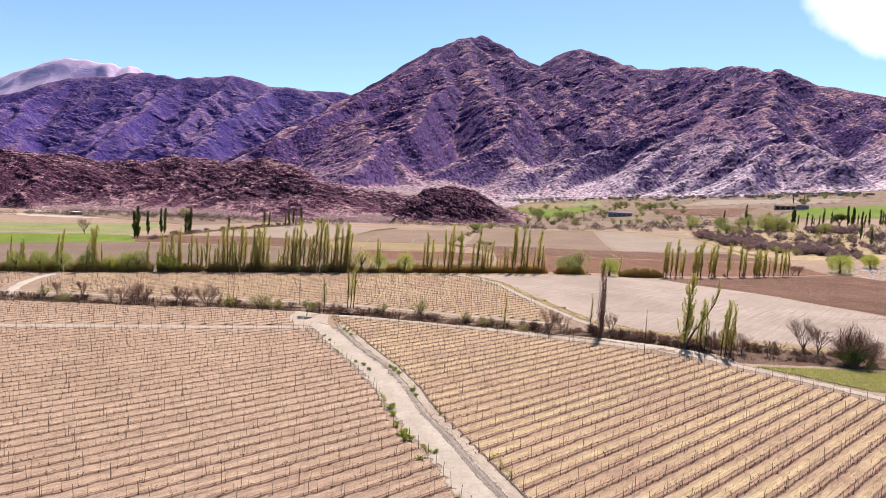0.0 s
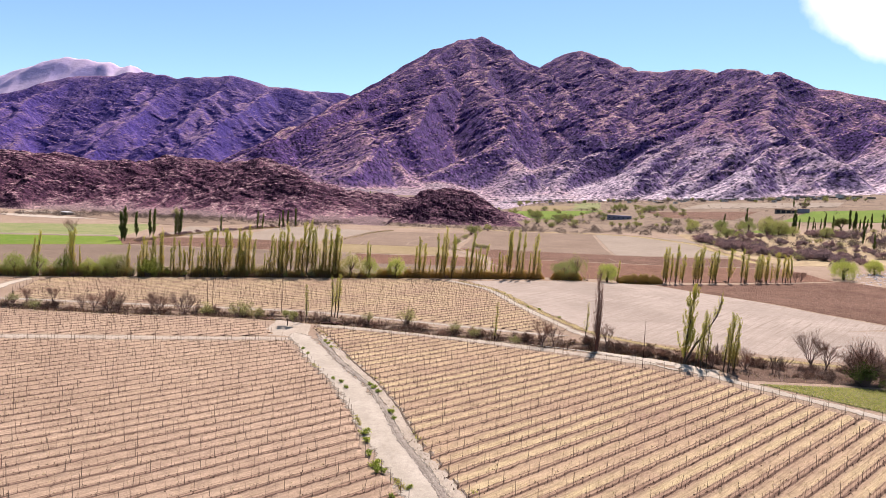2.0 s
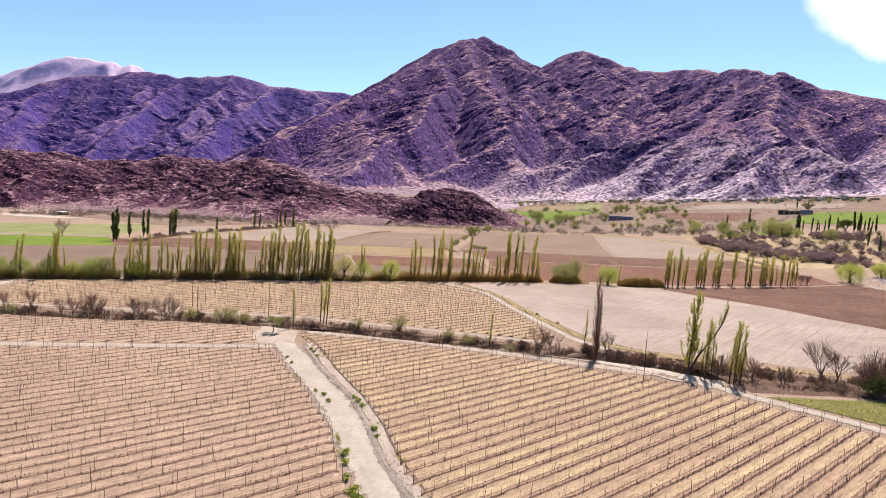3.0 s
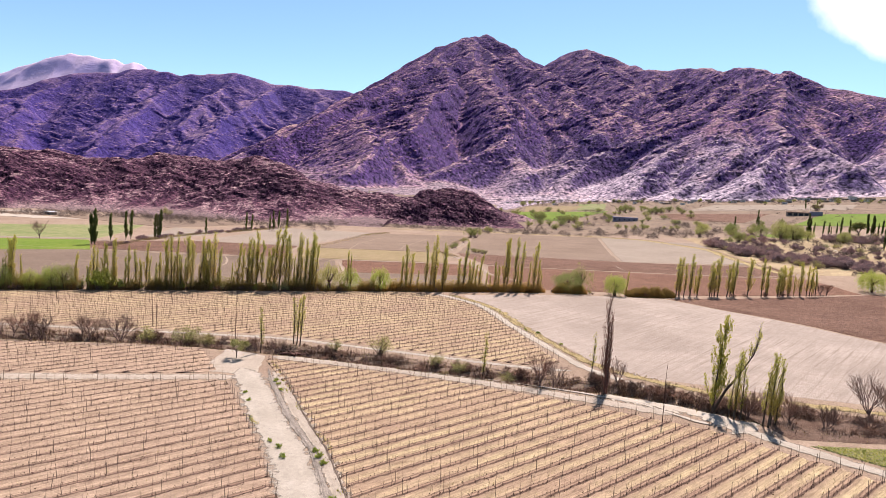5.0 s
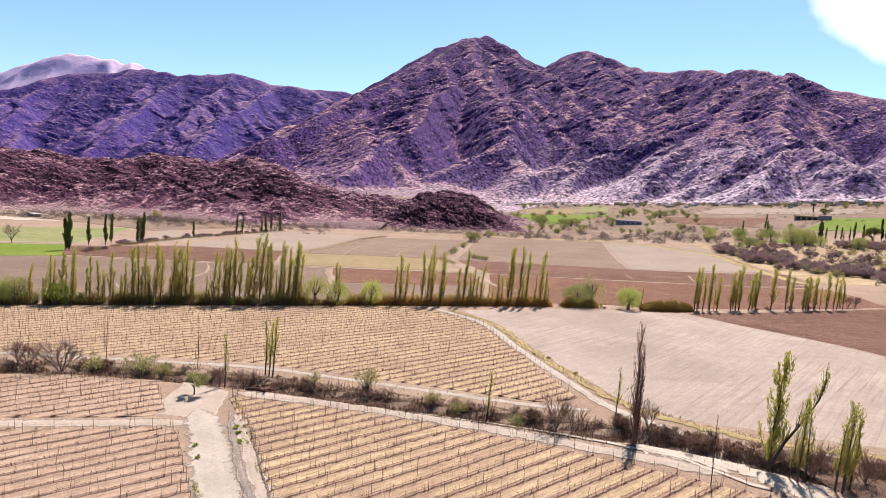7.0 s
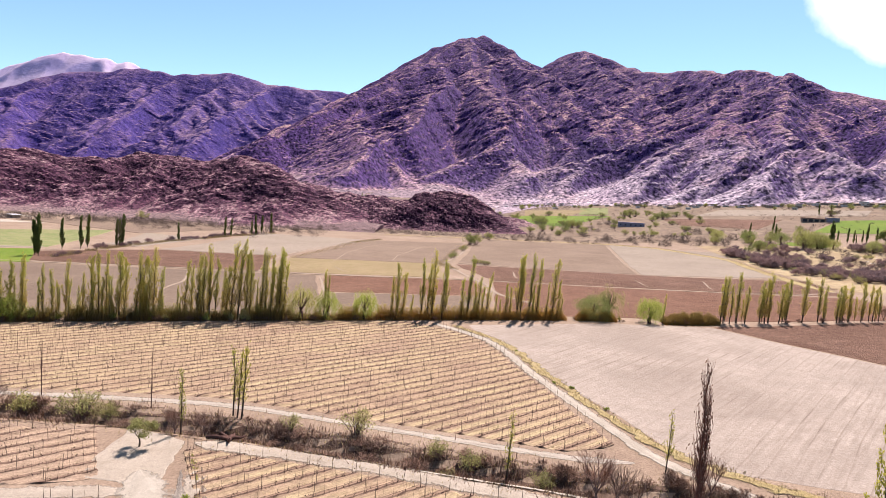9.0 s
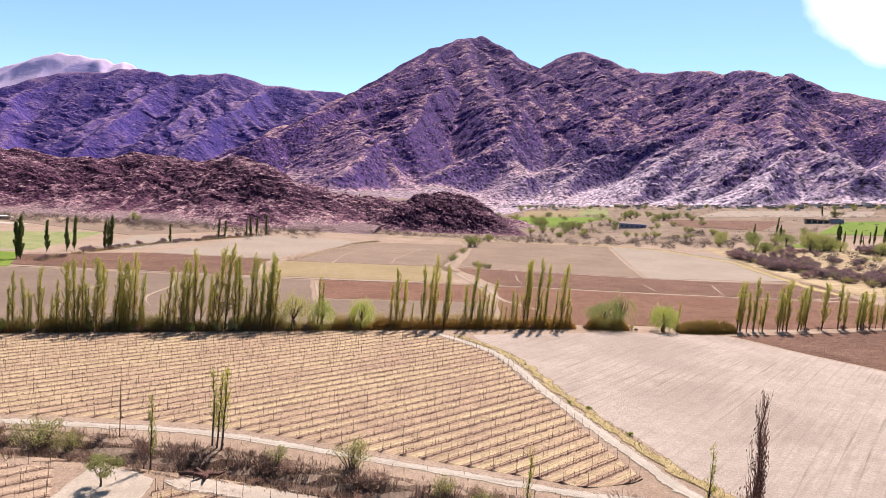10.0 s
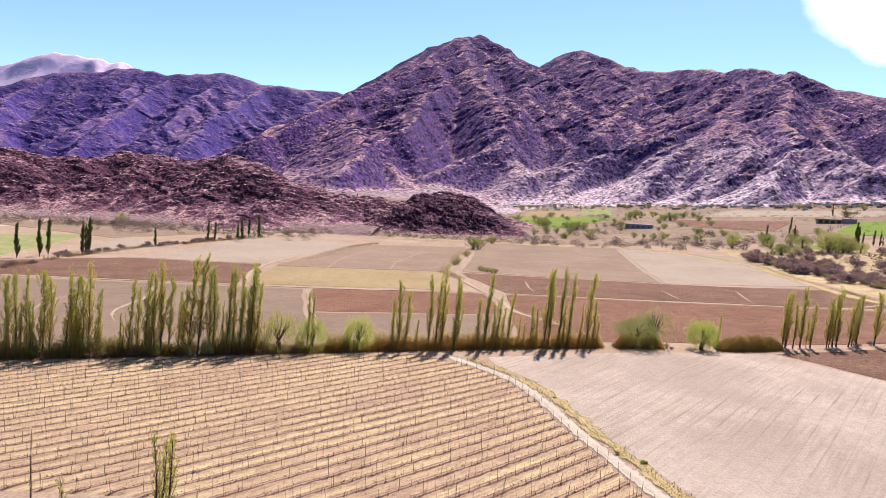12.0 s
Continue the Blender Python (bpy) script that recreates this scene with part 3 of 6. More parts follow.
ribbon("track_far_west", [(-101, 143), (-103.5, 148), (-110, 161), (-113.5, 172), (-114, 182)], 2.6, WHITE_SAND, "pale sandy track at the vineyard end", 0.08)
ribbon("track_behind_trees", [(-200, 272), (-132, 279), (-106, 283.5), (-69.5, 288), (-48.8, 290.5), (-26, 294), (1, 302), (19, 303.4), (51, 304.5), (72, 306), (100, 308.4), (136, 312), (162, 328)], 1.7, FIELD_TRACK, "pale dirt road through the fields", 0.16, 3.0)
ribbon("track_bend", [(28, 252), (17, 268), (15.5, 290), (10, 310), (5, 335), (-2, 362), (1, 385), (8, 430), (12, 490)], 1.7, FIELD_TRACK, "curving dirt track across the fields", 0.2, 3.0)
ribbon("track_diagonal", [(-66, 296), (-73.5, 327), (-76.6, 362), (-72.3, 412), (-58.7, 461), (-49.3, 492)], 1.7, FIELD_TRACK, "dirt track along a field edge", 0.2, 4.0)
ribbon("track_thicket", [(160, 327), (160, 349), (167.3, 394), (174, 458), (150, 525), (110, 556), (30, 560), (-50, 540)], 5.0, STRAW_VERGE, "strip of yellow dry grass round the far fields", 0.2, 5.0, 1.0, "verge")
ribbon("track_fields_mid", [(1, 385), (5.9, 374), (50, 368), (93, 364), (130, 366), (166, 376)], 1.3, FIELD_TRACK, "dirt strip between two far fields", 0.2, 4.0)
ribbon("track_valley", [(-260, 620), (-130, 600), (-60, 548), (-20, 545), (12, 520)], 3.0, FIELD_TRACK, "dirt road at the foot of the hills", 0.2, 4.0)

ribbon("track_hill_foot", [(-260, 800), (-150, 800), (-117, 810), (-68, 820), (-19, 830), (30, 850)], 3.5, WHITE_SAND, "pale road at the foot of the mountain", 0.3, 6.0)
for line in ([(-88, 281), (-82, 268), (-77.7, 255), (-77.7, 247), (-77.2, 240), (-74.5, 234), (-70.8, 229)], [(-43.6, 287), (-39, 269), (-35, 253), (-29, 238)], [(-95.5, 231), (-88.5, 221.5), (-82.4, 213)], [(-94.5, 258), (-96, 251), (-95, 241), (-92, 234)], [(30, 347), (28.5, 324), (29, 313)], [(82, 339.5), (80.4, 323), (79.8, 312)], [(116.5, 353), (108.3, 326), (105.6, 314)], [(-50, 346), (-53, 393), (-48.5, 436), (-34, 481)], [(-25.6, 361), (-26.3, 396), (-15.7, 463)], [(-45.4, 322), (-39.5, 307.6), (-37, 304)], [(119, 546), (101.3, 432), (92, 363)], [(-12, 249), (-10.5, 240), (-8.3, 235)]):
    ribbon("wheel_track", line, 0.9, FIELD_TRACK, "pale wheel track across a field", 0.16, 1.5, 0.18, "track", 0.12)
ribbon("ditch_bed", DITCH, 6.5, DITCH_SOIL, "dark earthy irrigation ditch with brown banks", 0.03, 1.5, 0.8, "ditch")

# ---- fields ----
field("field_raked", [(34.5, 144), (114, 171.5), (74, 241.5), (6.5, 218.5)], PALE_FIELD, "bare pale raked field of dry soil", 0.034, 3.0, 0.4)
field("field_raked_south", [(33, 145), (112, 126), (124, 172), (80, 162)], PALE_FIELD, "bare pale raked field of dry soil", 0.03, 3.0, 0.4)
field("field_ploughed_east", [(74.8, 241.5), (114.6, 173), (220, 180), (165, 276)], BROWN_FIELD, "dark brown ploughed field", 0.07, 3.0, 0.6)
field("field_crop", [(51.5, 117.3), (64.5, 105.5), (86, 103), (74, 117.5)], CROP, "small plot of low green crop", 0.14, 0.8, 0.4)
field("field_scrub_bank", [(50, 119), (75, 118.5), (90, 123), (46, 136)], DITCH_SOIL, "dry brown scrubby bank with grass", 0.05, 1.5, 0.5)
field("field_stubble_west", [(-190, 168), (-27.5, 218), (-44.8, 286.8), (-190, 269)], DULL_FIELD, "dull tan harvested field behind the poplars", 0.12)
field("field_red", [(-34, 252.4), (14.5, 263), (11, 301), (-42.6, 288.9)], RED_FIELD, "reddish-brown ploughed field", 0.12)
field("field_tan_strip", [(-26, 219), (13.4, 231.5), (13.8, 262), (-33.2, 251.2)], DULL_FIELD, "dull tan harvested field behind the poplars", 0.1)
field("field_ploughed_mid", [(15, 231.5), (160, 275), (158, 311), (18, 301.5)], RED_FIELD, "reddish-brown ploughed field", 0.12)
field("field_brown_mid", [(18, 305.2), (158, 315), (172, 367), (4, 365.5)], BROWN_FIELD, "dark brown field crossed by wheel tracks", 0.14)
field("field_brown_west", [(-190, 275), (-66.8, 290.5), (-77.5, 353), (-132, 347.5)], BROWN_FIELD, "brown ploughed field", 0.14)
field("field_olive", [(-64.5, 291.5), (0, 303.8), (-3, 364.5), (-70.5, 348.5)], OLIVE_FIELD, "yellowish weedy stubble field", 0.14)
field("field_tan_mid", [(-70.6, 350), (-2, 366.5), (10.5, 506), (-55, 483)], TAN_FIELD, "tan bare field with faint tracks", 0.16)
field("field_grey_west", [(-131, 350.5), (-78.5, 355), (-57.5, 486), (-127, 488)], GREY_FIELD, "pale greyish stubble field", 0.16)
field("field_pale_mid", [(5, 369), (91.2, 368), (119, 545), (22, 548)], TAN_FIELD, "pale bare field", 0.16)
field("field_pale_east", [(93, 367), (165, 379), (182, 496), (121, 545)], GREY_FIELD, "pale bare field", 0.16)
field("field_green_west", [(-225, 218), (-140, 277), (-166, 320), (-250, 272)], GREEN_FIELD, "bright green crop field", 0.18)
field("field_pasture_west", [(-330, 230), (-169, 330), (-205, 446), (-322, 345)], PASTURE, "thin green pasture with straw-coloured streaks", 0.17)
field("field_strip_west", [(-252, 277.5), (-168, 325), (-170, 331), (-258, 283)], GREY_FIELD, "pale dry strip between green fields", 0.2)
field("field_tan_west", [(-290, 484), (-184, 436), (-147, 512), (-228, 552)], TAN_FIELD, "pale tan bare field below the hills", 0.2)
field("field_dry_west", [(-162, 362), (-145, 356), (-141, 428), (-182, 440)], GREY_FIELD, "dry pale grazing field", 0.2)
field("field_scrub_east", [(168, 330), (300, 330), (335, 490), (185, 540)], SCRUB_SOIL, "dry yellowish scrubland with pale stones", 0.12)
field("valley_floor", [(-330, 566), (560, 566), (640, 1180), (-380, 1080)], FAR_GROUND, "brownish valley floor with patchy dry scrub", 0.08, 10.0, 1.0)
field("field_plough_far", [(242, 800), (235, 712), (282, 645), (345, 726)], BROWN_FIELD, "far reddish-brown ploughed field", 0.3, 15)
field("field_tan_far", [(281, 643), (302, 610), (368, 680), (344, 722)], TAN_FIELD, "far orange-tan bare field", 0.3, 15)
field("field_green_east", [(307, 604), (372, 556), (450, 668), (386, 696)], GREEN_FIELD, "far green crop field", 0.3, 15)
field("field_green_low", [(240, 536), (262, 508), (280, 520), (258, 545)], GREEN_FIELD, "far green meadow behind shrubs", 0.25, 12)
field("field_pale_far", [(288, 820), (437, 732), (482, 794), (357, 902)], GREY_FIELD, "far pale bare field by the village", 0.3, 15)
field("field_green_far", [(67, 828), (117, 738), (204, 868), (86, 930)], GREEN_FIELD, "far green meadow", 0.3, 15)
field("field_tan_village", [(99, 926), (154, 898), (200, 996), (113, 1045)], OLIVE_FIELD, "far orange-tan field by the village", 0.3, 15)
field("field_green_village", [(170, 910), (205, 889), (238, 1031), (201, 1058)], PASTURE, "far green field by the village", 0.3, 15)

field("sand_clearing", [(-345, 462), (-285, 452), (-262, 468), (-330, 482)], WHITE_SAND, "pale sandy clearing below the hill", 0.2, 3.0, 2.0)
field("sand_clearing_west", [(-350, 505), (-305, 500), (-295, 514), (-350, 522)], WHITE_SAND, "pale sandy clearing below the hill", 0.2, 3.0, 2.0)
field("field_gravel_pass", [(-260, 700), (70, 735), (120, 905), (-330, 905)], GRAVEL, "stony greyish slope behind the knoll", 0.15, 12, 2.0)


# ---- mountains and hills ----
def resample(line, step):
    out = []
    for a, b in zip(line, line[1:]):
        a, b = Vector(a), Vector(b)
        n = max(1, int((b.xy - a.xy).length / step))
        out += [a.lerp(b, i / n) for i in range(n)]
    return out + [Vector(line[-1])]


def spurs(line, step, heading, drop, floor, rng, depth=1, spread=0.7):
    """Side ridges that leave a ridge line downhill, with side ridges of their own."""
    found = []
    for k, p in enumerate(resample(line, step)[1:]):
        way = heading + rng.uniform(-spread, spread)
        z, pts, q = p.z - 4, [], p.xy.copy()
        pts.append(Vector((q.x, q.y, z)))
        g = drop * rng.uniform(0.8, 1.25)
        while z > floor and len(pts) < 40:
            way += rng.gauss(0, 0.16)
            q = q + Vector((math.cos(way), math.sin(way))) * step * 0.5
            z -= step * 0.5 * g
            pts.append(Vector((q.x, q.y, z)))
        if len(pts) > 2:
            found.append(pts)
            if depth:
                found += spurs(pts, step * 0.75, way + rng.choice((-0.9, 0.9)), drop * 1.15, floor, rng, depth - 1, 0.4)
    return found


def carve(z, cell, rounds, strength, talus):
    """Running water: every cell drains to its lowest neighbour, channels sink with the area that they drain, and walls slump to the talus slope."""
    h, w = z.shape
    ids = np.arange(h * w).reshape(h, w)
    shifts = [(-1, -1), (-1, 0), (-1, 1), (0, -1), (0, 1), (1, -1), (1, 0), (1, 1)]
    for k in range(rounds):
        best, to = np.zeros(z.shape), ids.copy()
        inner = np.s_[1:h - 1, 1:w - 1]
        for dj, di in shifts:
            sl = (z[inner] - z[1 + dj:h - 1 + dj, 1 + di:w - 1 + di]) / math.hypot(di, dj)
            pick = sl > best[inner]
            best[inner] = np.where(pick, sl, best[inner])
            to[inner] = np.where(pick, ids[1 + dj:h - 1 + dj, 1 + di:w - 1 + di], to[inner])
        order = np.argsort(z, axis=None).tolist()
        go, flat, area = to.ravel().tolist(), z.ravel().tolist(), [1.0] * (h * w)
        for i in reversed(order):
            if go[i] != i:
                area[go[i]] += area[i]
        for i in order:
            if go[i] != i:
                f = strength * max(0.0, min(area[i], 4000.0) ** 0.5 - 2.2)
                flat[i] = (flat[i] + f * flat[go[i]]) / (1 + f)
        z = np.array(flat).reshape(h, w)
        for n in range(3):
            p = np.pad(z, 1, mode="edge")
            for dj, di in shifts:
                z = np.minimum(z, p[1 + dj:h + 1 + dj, 1 + di:w + 1 + di] + talus * cell * math.hypot(di, dj))
    return z


def massif(name, x0, x1, y0, y1, cell, ridges, sides, steep, material, label, base, rough, category="mountain", cap=None, craggy=0.45, water=(8, 0.02, 1.0), ledges=(), soften=2, dip=0.3, smooth=False, crest=0.04):
    """Land raised along ridge lines that fall off to both sides, cut by gullies and broken by rock."""
    xs, ys = np.arange(x0, x1 + cell, cell), np.arange(y0, y1 + cell, cell)
    gx, gy = np.meshgrid(xs, ys)
    warp = [noise.noise_vector(Vector((x, y, 0)) / (cell * 12)) for y in ys for x in xs]
    wx = gx + np.array([w.x for w in warp]).reshape(gx.shape) * cell * 1.6
    wy = gy + np.array([w.y for w in warp]).reshape(gx.shape) * cell * 1.6
    top = np.full(gx.shape, -1e4)
    for group, k, soft, east, west, reach in ((ridges, steep, cell * 2.5, 0.5, 0.7, 1e5), (sides[0], steep, cell * 1.5, 0.85, -0.3, 90 * cell), (sides[1], steep * 1.2, cell * 0.6, 0.85, -0.3, 32 * cell)):
        for line in group:
            for a, b in zip(line, line[1:]):
                i0, i1 = np.searchsorted(xs, (min(a[0], b[0]) - reach, max(a[0], b[0]) + reach))
                j0, j1 = np.searchsorted(ys, (min(a[1], b[1]) - reach, max(a[1], b[1]) + reach))
                w = np.s_[j0:j1, i0:i1]
                dx, dy = b[0] - a[0], b[1] - a[1]
                px, py = wx[w] - a[0], wy[w] - a[1]
                t = np.clip((px * dx + py * dy) / (dx * dx + dy * dy + 1e-6), 0, 1)
                ox, oy = px - t * dx, py - t * dy
                d = np.sqrt(ox * ox + oy * oy)
                face = (0.64 * ox - 0.77 * oy) / (d + 1e-3)
                kk = k * (1 + east * np.clip(face, 0, 1) + west * np.clip(-face, 0, 1))
                top[w] = np.maximum(top[w], a[2] + (b[2] - a[2]) * t - kk * (np.sqrt(d * d + soft * soft) - soft))
        if group is ridges:
            bare = top.copy()
    if cap:
        top = np.where(gx < np.interp(gy, [p[1] for p in cap], [p[0] for p in cap]), bare, top)
    low = np.array([base(x, y) for y in ys for x in xs]).reshape(gx.shape)
    over = top - low
    over = over - 60 * (1 - np.clip((gy - y0) / (cell * 10), 0, 1))
    soft = cell * 0.7
    z = low + np.where(over > 8 * soft, over, soft * np.log1p(np.exp(np.clip(over / soft, -60, 60))))
    amp = np.clip((z - low) / (rough * 6), 0.0, 1) * rough
    nz = np.array([noise.ridged_multi_fractal(Vector((x, y, 0)) / (rough * 8), 0.72, 2.1, 8, 1.0, 2.0) for y in ys for x in xs]).reshape(gx.shape)
    z = z + amp * (nz - nz.mean() - 0.3) * 0.3
    crag = np.array([noise.hetero_terrain(Vector((x, y, 7)) / (cell * 7), 0.6, 2.2, 5, 0.6) for y in ys for x in xs]).reshape(gx.shape)
    z = z + np.clip((z - low) / (rough * 5), 0.05, 1) * (crag - crag.mean()) * cell * craggy
    z = np.maximum(carve(z, cell, *water), low - 2)
    for _ in range(soften):
        p = np.pad(z, 1, mode="edge")
        z = 0.4 * z + 0.1 * (p[:-2, 1:-1] + p[2:, 1:-1] + p[1:-1, :-2] + p[1:-1, 2:]) + 0.05 * (p[:-2, :-2] + p[2:, 2:] + p[:-2, 2:] + p[2:, :-2])
    if ledges:
        xs2, ys2 = np.linspace(xs[0], xs[-1], 2 * len(xs) - 1), np.linspace(ys[0], ys[-1], 2 * len(ys) - 1)

        def finer(g):
            g = np.stack([np.interp(xs2, xs, row) for row in g])
            return np.stack([np.interp(ys2, ys, col) for col in g.T]).T
        z, low, xs, ys = finer(z), finer(low), xs2, ys2
        gx, gy = np.meshgrid(xs, ys)
    line = sorted((p[0], p[2]) for ridge in ridges for p in ridge)
    crown_line = np.interp(gx, [p[0] for p in line], [p[1] for p in line])
    zf = z.copy()
    for size, rise, least in ledges:
        stand = np.clip((z - low) / (rough * 3), 0, 1) * np.clip((crown_line - z) / (2.5 * size), crest, 1)
        lump = np.array([noise.fractal(Vector((0.5 * x, 0.5 * y, 1.2 * h + dip * x)) / size, 0.7, 2.1, 4) for x, y, h in zip(gx.ravel(), gy.ravel(), zf.ravel())]).reshape(gx.shape)
        broad = np.array([noise.noise(Vector((x, y, 9)) / (size * 5)) for y in ys for x in xs]).reshape(gx.shape)
        t = np.clip((lump + 0.35 * broad - least) / 0.16, 0, 1)
        z = z + stand * rise * t * t * (3 - 2 * t)
    z[0, :] -= 30
    z[:, 0] -= 30
    z[:, -1] -= 30
    z[-1, :] -= 30
    nx = len(xs)
    v = np.stack([gx, gy, z], -1).reshape(-1, 3)
    i, j = np.meshgrid(np.arange(nx - 1), np.arange(len(ys) - 1))
    k = (j * nx + i).ravel()
    f = np.stack([k, k + 1, k + nx + 1, k + nx], -1)
    me = bpy.data.meshes.new(name)
    me.from_pydata(v.tolist(), [], f.tolist())
    me.materials.append(material)
    me.polygons.foreach_set("use_smooth", [smooth] * len(me.polygons))
    return tagged(new(name, me), label, category, "", "structure")


rng = random.Random(4)
peak_ridge = [(-523, 1500, 86), (-507, 1900, 198), (-403, 2300, 353), (-259, 2600, 510), (-92, 2850, 670), (0, 2940, 728), (82, 3000, 760), (170, 3030, 728), (247, 3050, 691), (406, 3120, 640)]
east_ridge = [(369, 3150, 650), (468, 2950, 676), (546, 2900, 688), (638, 2800, 636), (729, 2600, 552), (789, 2300, 502), (809, 2000, 446), (817, 1850, 414), (815, 1650, 369), (886, 1600, 332), (935, 1550, 314), (1043, 1500, 284), (1206, 1450, 226), (1500, 1400, 200)]
spur_a = [(815, 1650, 362), (703, 1550, 297), (599, 1450, 236), (484, 1330, 168), (378, 1200, 100)]
spur_b = [(82, 3000, 750), (-12, 2800, 568), (-108, 2450, 347), (-117, 2150, 214), (-152, 1700, 69)]
spur_c = [(82, 3000, 750), (203, 2700, 491), (286, 2350, 316), (326, 1950, 179), (303, 1500, 90)]
spur_d = [(546, 2900, 680), (480, 2600, 450), (430, 2300, 290), (410, 2000, 190)]
spur_e = [(1043, 1500, 280), (950, 1350, 190), (840, 1200, 110), (760, 1080, 70)]
ribs = [
    [(-20, 2860, 700), (-36, 2815, 672), (-155, 2499, 507), (-246, 2021, 314), (-315, 1836, 229), (-366, 1627, 136), (-392, 1527, 75)],
    [(-92, 2830, 650), (-70, 2350, 440), (-28, 1887, 277), (61, 1671, 184), (128, 1417, 111), (148, 1306, 77)],
    [(200, 2950, 680), (225, 2400, 470), (212, 1943, 321), (240, 1751, 228), (292, 1558, 152)],
    [(-307, 1828, 216), (-210, 1500, 150), (-140, 1330, 95), (-77, 1212, 38)],
    [(776, 1777, 380), (635, 1620, 289), (500, 1466, 198), (414, 1365, 153)],
    [(790, 1600, 345), (750, 1545, 325), (683, 1352, 217), (710, 1299, 184), (716, 1229, 154)],
    [(549, 1313, 201), (519, 1178, 140), (493, 1024, 93), (496, 985, 66)],
    [(713, 2344, 488), (412, 1743, 248), (335, 1569, 184)],
    [(40, 2900, 725), (36, 2301, 448), (109, 1822, 294), (133, 1610, 210)],
]
sides = []
for line, head in ((peak_ridge, -0.9), (east_ridge, -2.0), (spur_a, -1.0), (spur_a, -2.4), (spur_b, -0.7), (spur_b, -2.3), (spur_c, -0.8), (spur_c, -2.3), (spur_d, -1.2), (spur_e, -1.9), (spur_e, -1.0)):
    sides += spurs(line, 95, head, 0.40, 60, rng, 1, 0.5)


def fan(x, y):
    """Gravel fans that climb from the valley to the foot of the mountain."""
    up = smooth_step(-0.34 * y - 70, -0.34 * y + 70, x)
    return valley(x, y) - 3 - 25 * (1 - up) + up * (4 * smooth_step(0, 60, y - (905 + 175 * smooth_step(40, 160, x)) + 0.55 * max(0, x - 200)) + min(0.15 * max(0, y - 1180 + 0.25 * max(0, x - 200)), 40 + 0.35 * max(0, x + 320)))


massif("mountain_main", -830, 1450, 900, 3190, 7.5, [peak_ridge, east_ridge], ([spur_a, spur_b, spur_c, spur_d, spur_e] + ribs, sides), 0.62, HAZED_MOUNTAIN_ROCK, "dark brown barren mountain with gullies and gravel fans, tinted purplish for haze", fan, 27, "mountain", peak_ridge[:7], 0.3, (14, 0.028, 1.05), ((70, 5.0, 0.1), (28, 2.6, 0.06)), 1, -0.4)
far_ridge = [(-4300, 3700, 300), (-3167, 3700, 343), (-2739, 3800, 487), (-2500, 3850, 576), (-2359, 3900, 620), (-2150, 3900, 625), (-1977, 3900, 665), (-1734, 3900, 632), (-1441, 3950, 674), (-1210, 4000, 624), (-767, 4100, 612), (-411, 4200, 568)]
far_ridge = [(x, y, z + 12) for x, y, z in far_ridge]
sides = spurs(far_ridge, 190, -1.1, 0.42, 60, rng, 1, 0.6)
massif("mountain_far", -4200, -200, 2700, 4400, 14, [far_ridge], ([], sides), 0.6, HAZED_FAR_ROCK, "mountain ridge beyond the valley, haze painted in as blue-purple", lambda x, y: 0.04 * (y - 2700), 34, "mountain", None, 0.3, (12, 0.026, 0.95), ((120, 7, 0.1), (50, 4, 0.05)), 1, 0.3)
snow_ridge = [(-4600, 4700, 480), (-3764, 4700, 640), (-3502, 4700, 701), (-3328, 4700, 764), (-3112, 4700, 837), (-2940, 4700, 879), (-2768, 4700, 863), (-2618, 4700, 850), (-2546, 4700, 816), (-2456, 4700, 841), (-2404, 4700, 786), (-2211, 4700, 738)]
snow_tip = [(-1400, 4800, 650), (-1290, 4800, 705), (-1234, 4800, 734), (-1190, 4800, 716), (-1080, 4800, 650)]
snow_ridge = [(x, y, z + 10) for x, y, z in snow_ridge]
snow_tip = [(x, y, z + 16) for x, y, z in snow_tip]
sides = spurs(snow_ridge, 130, -1.3, 0.6, 350, rng, 0, 0.5)
massif("mountain_snow", -4600, -800, 4300, 4950, 14, [snow_ridge, snow_tip], ([], sides), 0.75, HAZED_SNOW_ROCK, "pale high summit dusted with snow, tinted lavender for haze", lambda x, y: 150, 16, "mountain", None, 0.2, (5, 0.012, 0.9), (), 1, 0.3, True)
hill_ridge = [(-700, 640, 52), (-426, 625, 46), (-411, 640, 44), (-380, 640, 36), (-360, 650, 33), (-346, 680, 44), (-322, 715, 53), (-267, 700, 48), (-207, 690, 52), (-175, 660, 45), (-138, 640, 32), (-102, 640, 18)]
hill_back = [(-700, 800, 60), (-500, 820, 50), (-300, 800, 40), (-150, 760, 30)]
sides = spurs(hill_ridge, 32, -1.5, 0.3, 4, rng, 1, 0.6)
massif("hill_west", -640, -60, 505, 830, 3.2, [hill_ridge, hill_back], ([], sides), 0.5, HILL_ROCK, "low dark reddish-brown rocky hills", lambda x, y: valley(x, y) - 1.5 + 5 * smooth_step(520, 600, y), 6.0, "hill", None, 0.6, (8, 0.022, 1.1), ((26, 2.4, 0.0), (9, 1.7, -0.02), (4.5, 1.2, 0.0)), 1, 0.3, False, 0.5)
knoll = [(-95, 640, 2), (-51, 650, 17), (-29, 660, 28), (-5, 668, 32), (16, 668, 28), (37, 650, 14), (55, 640, 4)]
sides = spurs(knoll, 14, -1.5, 0.42, -3, rng, 1, 0.7)
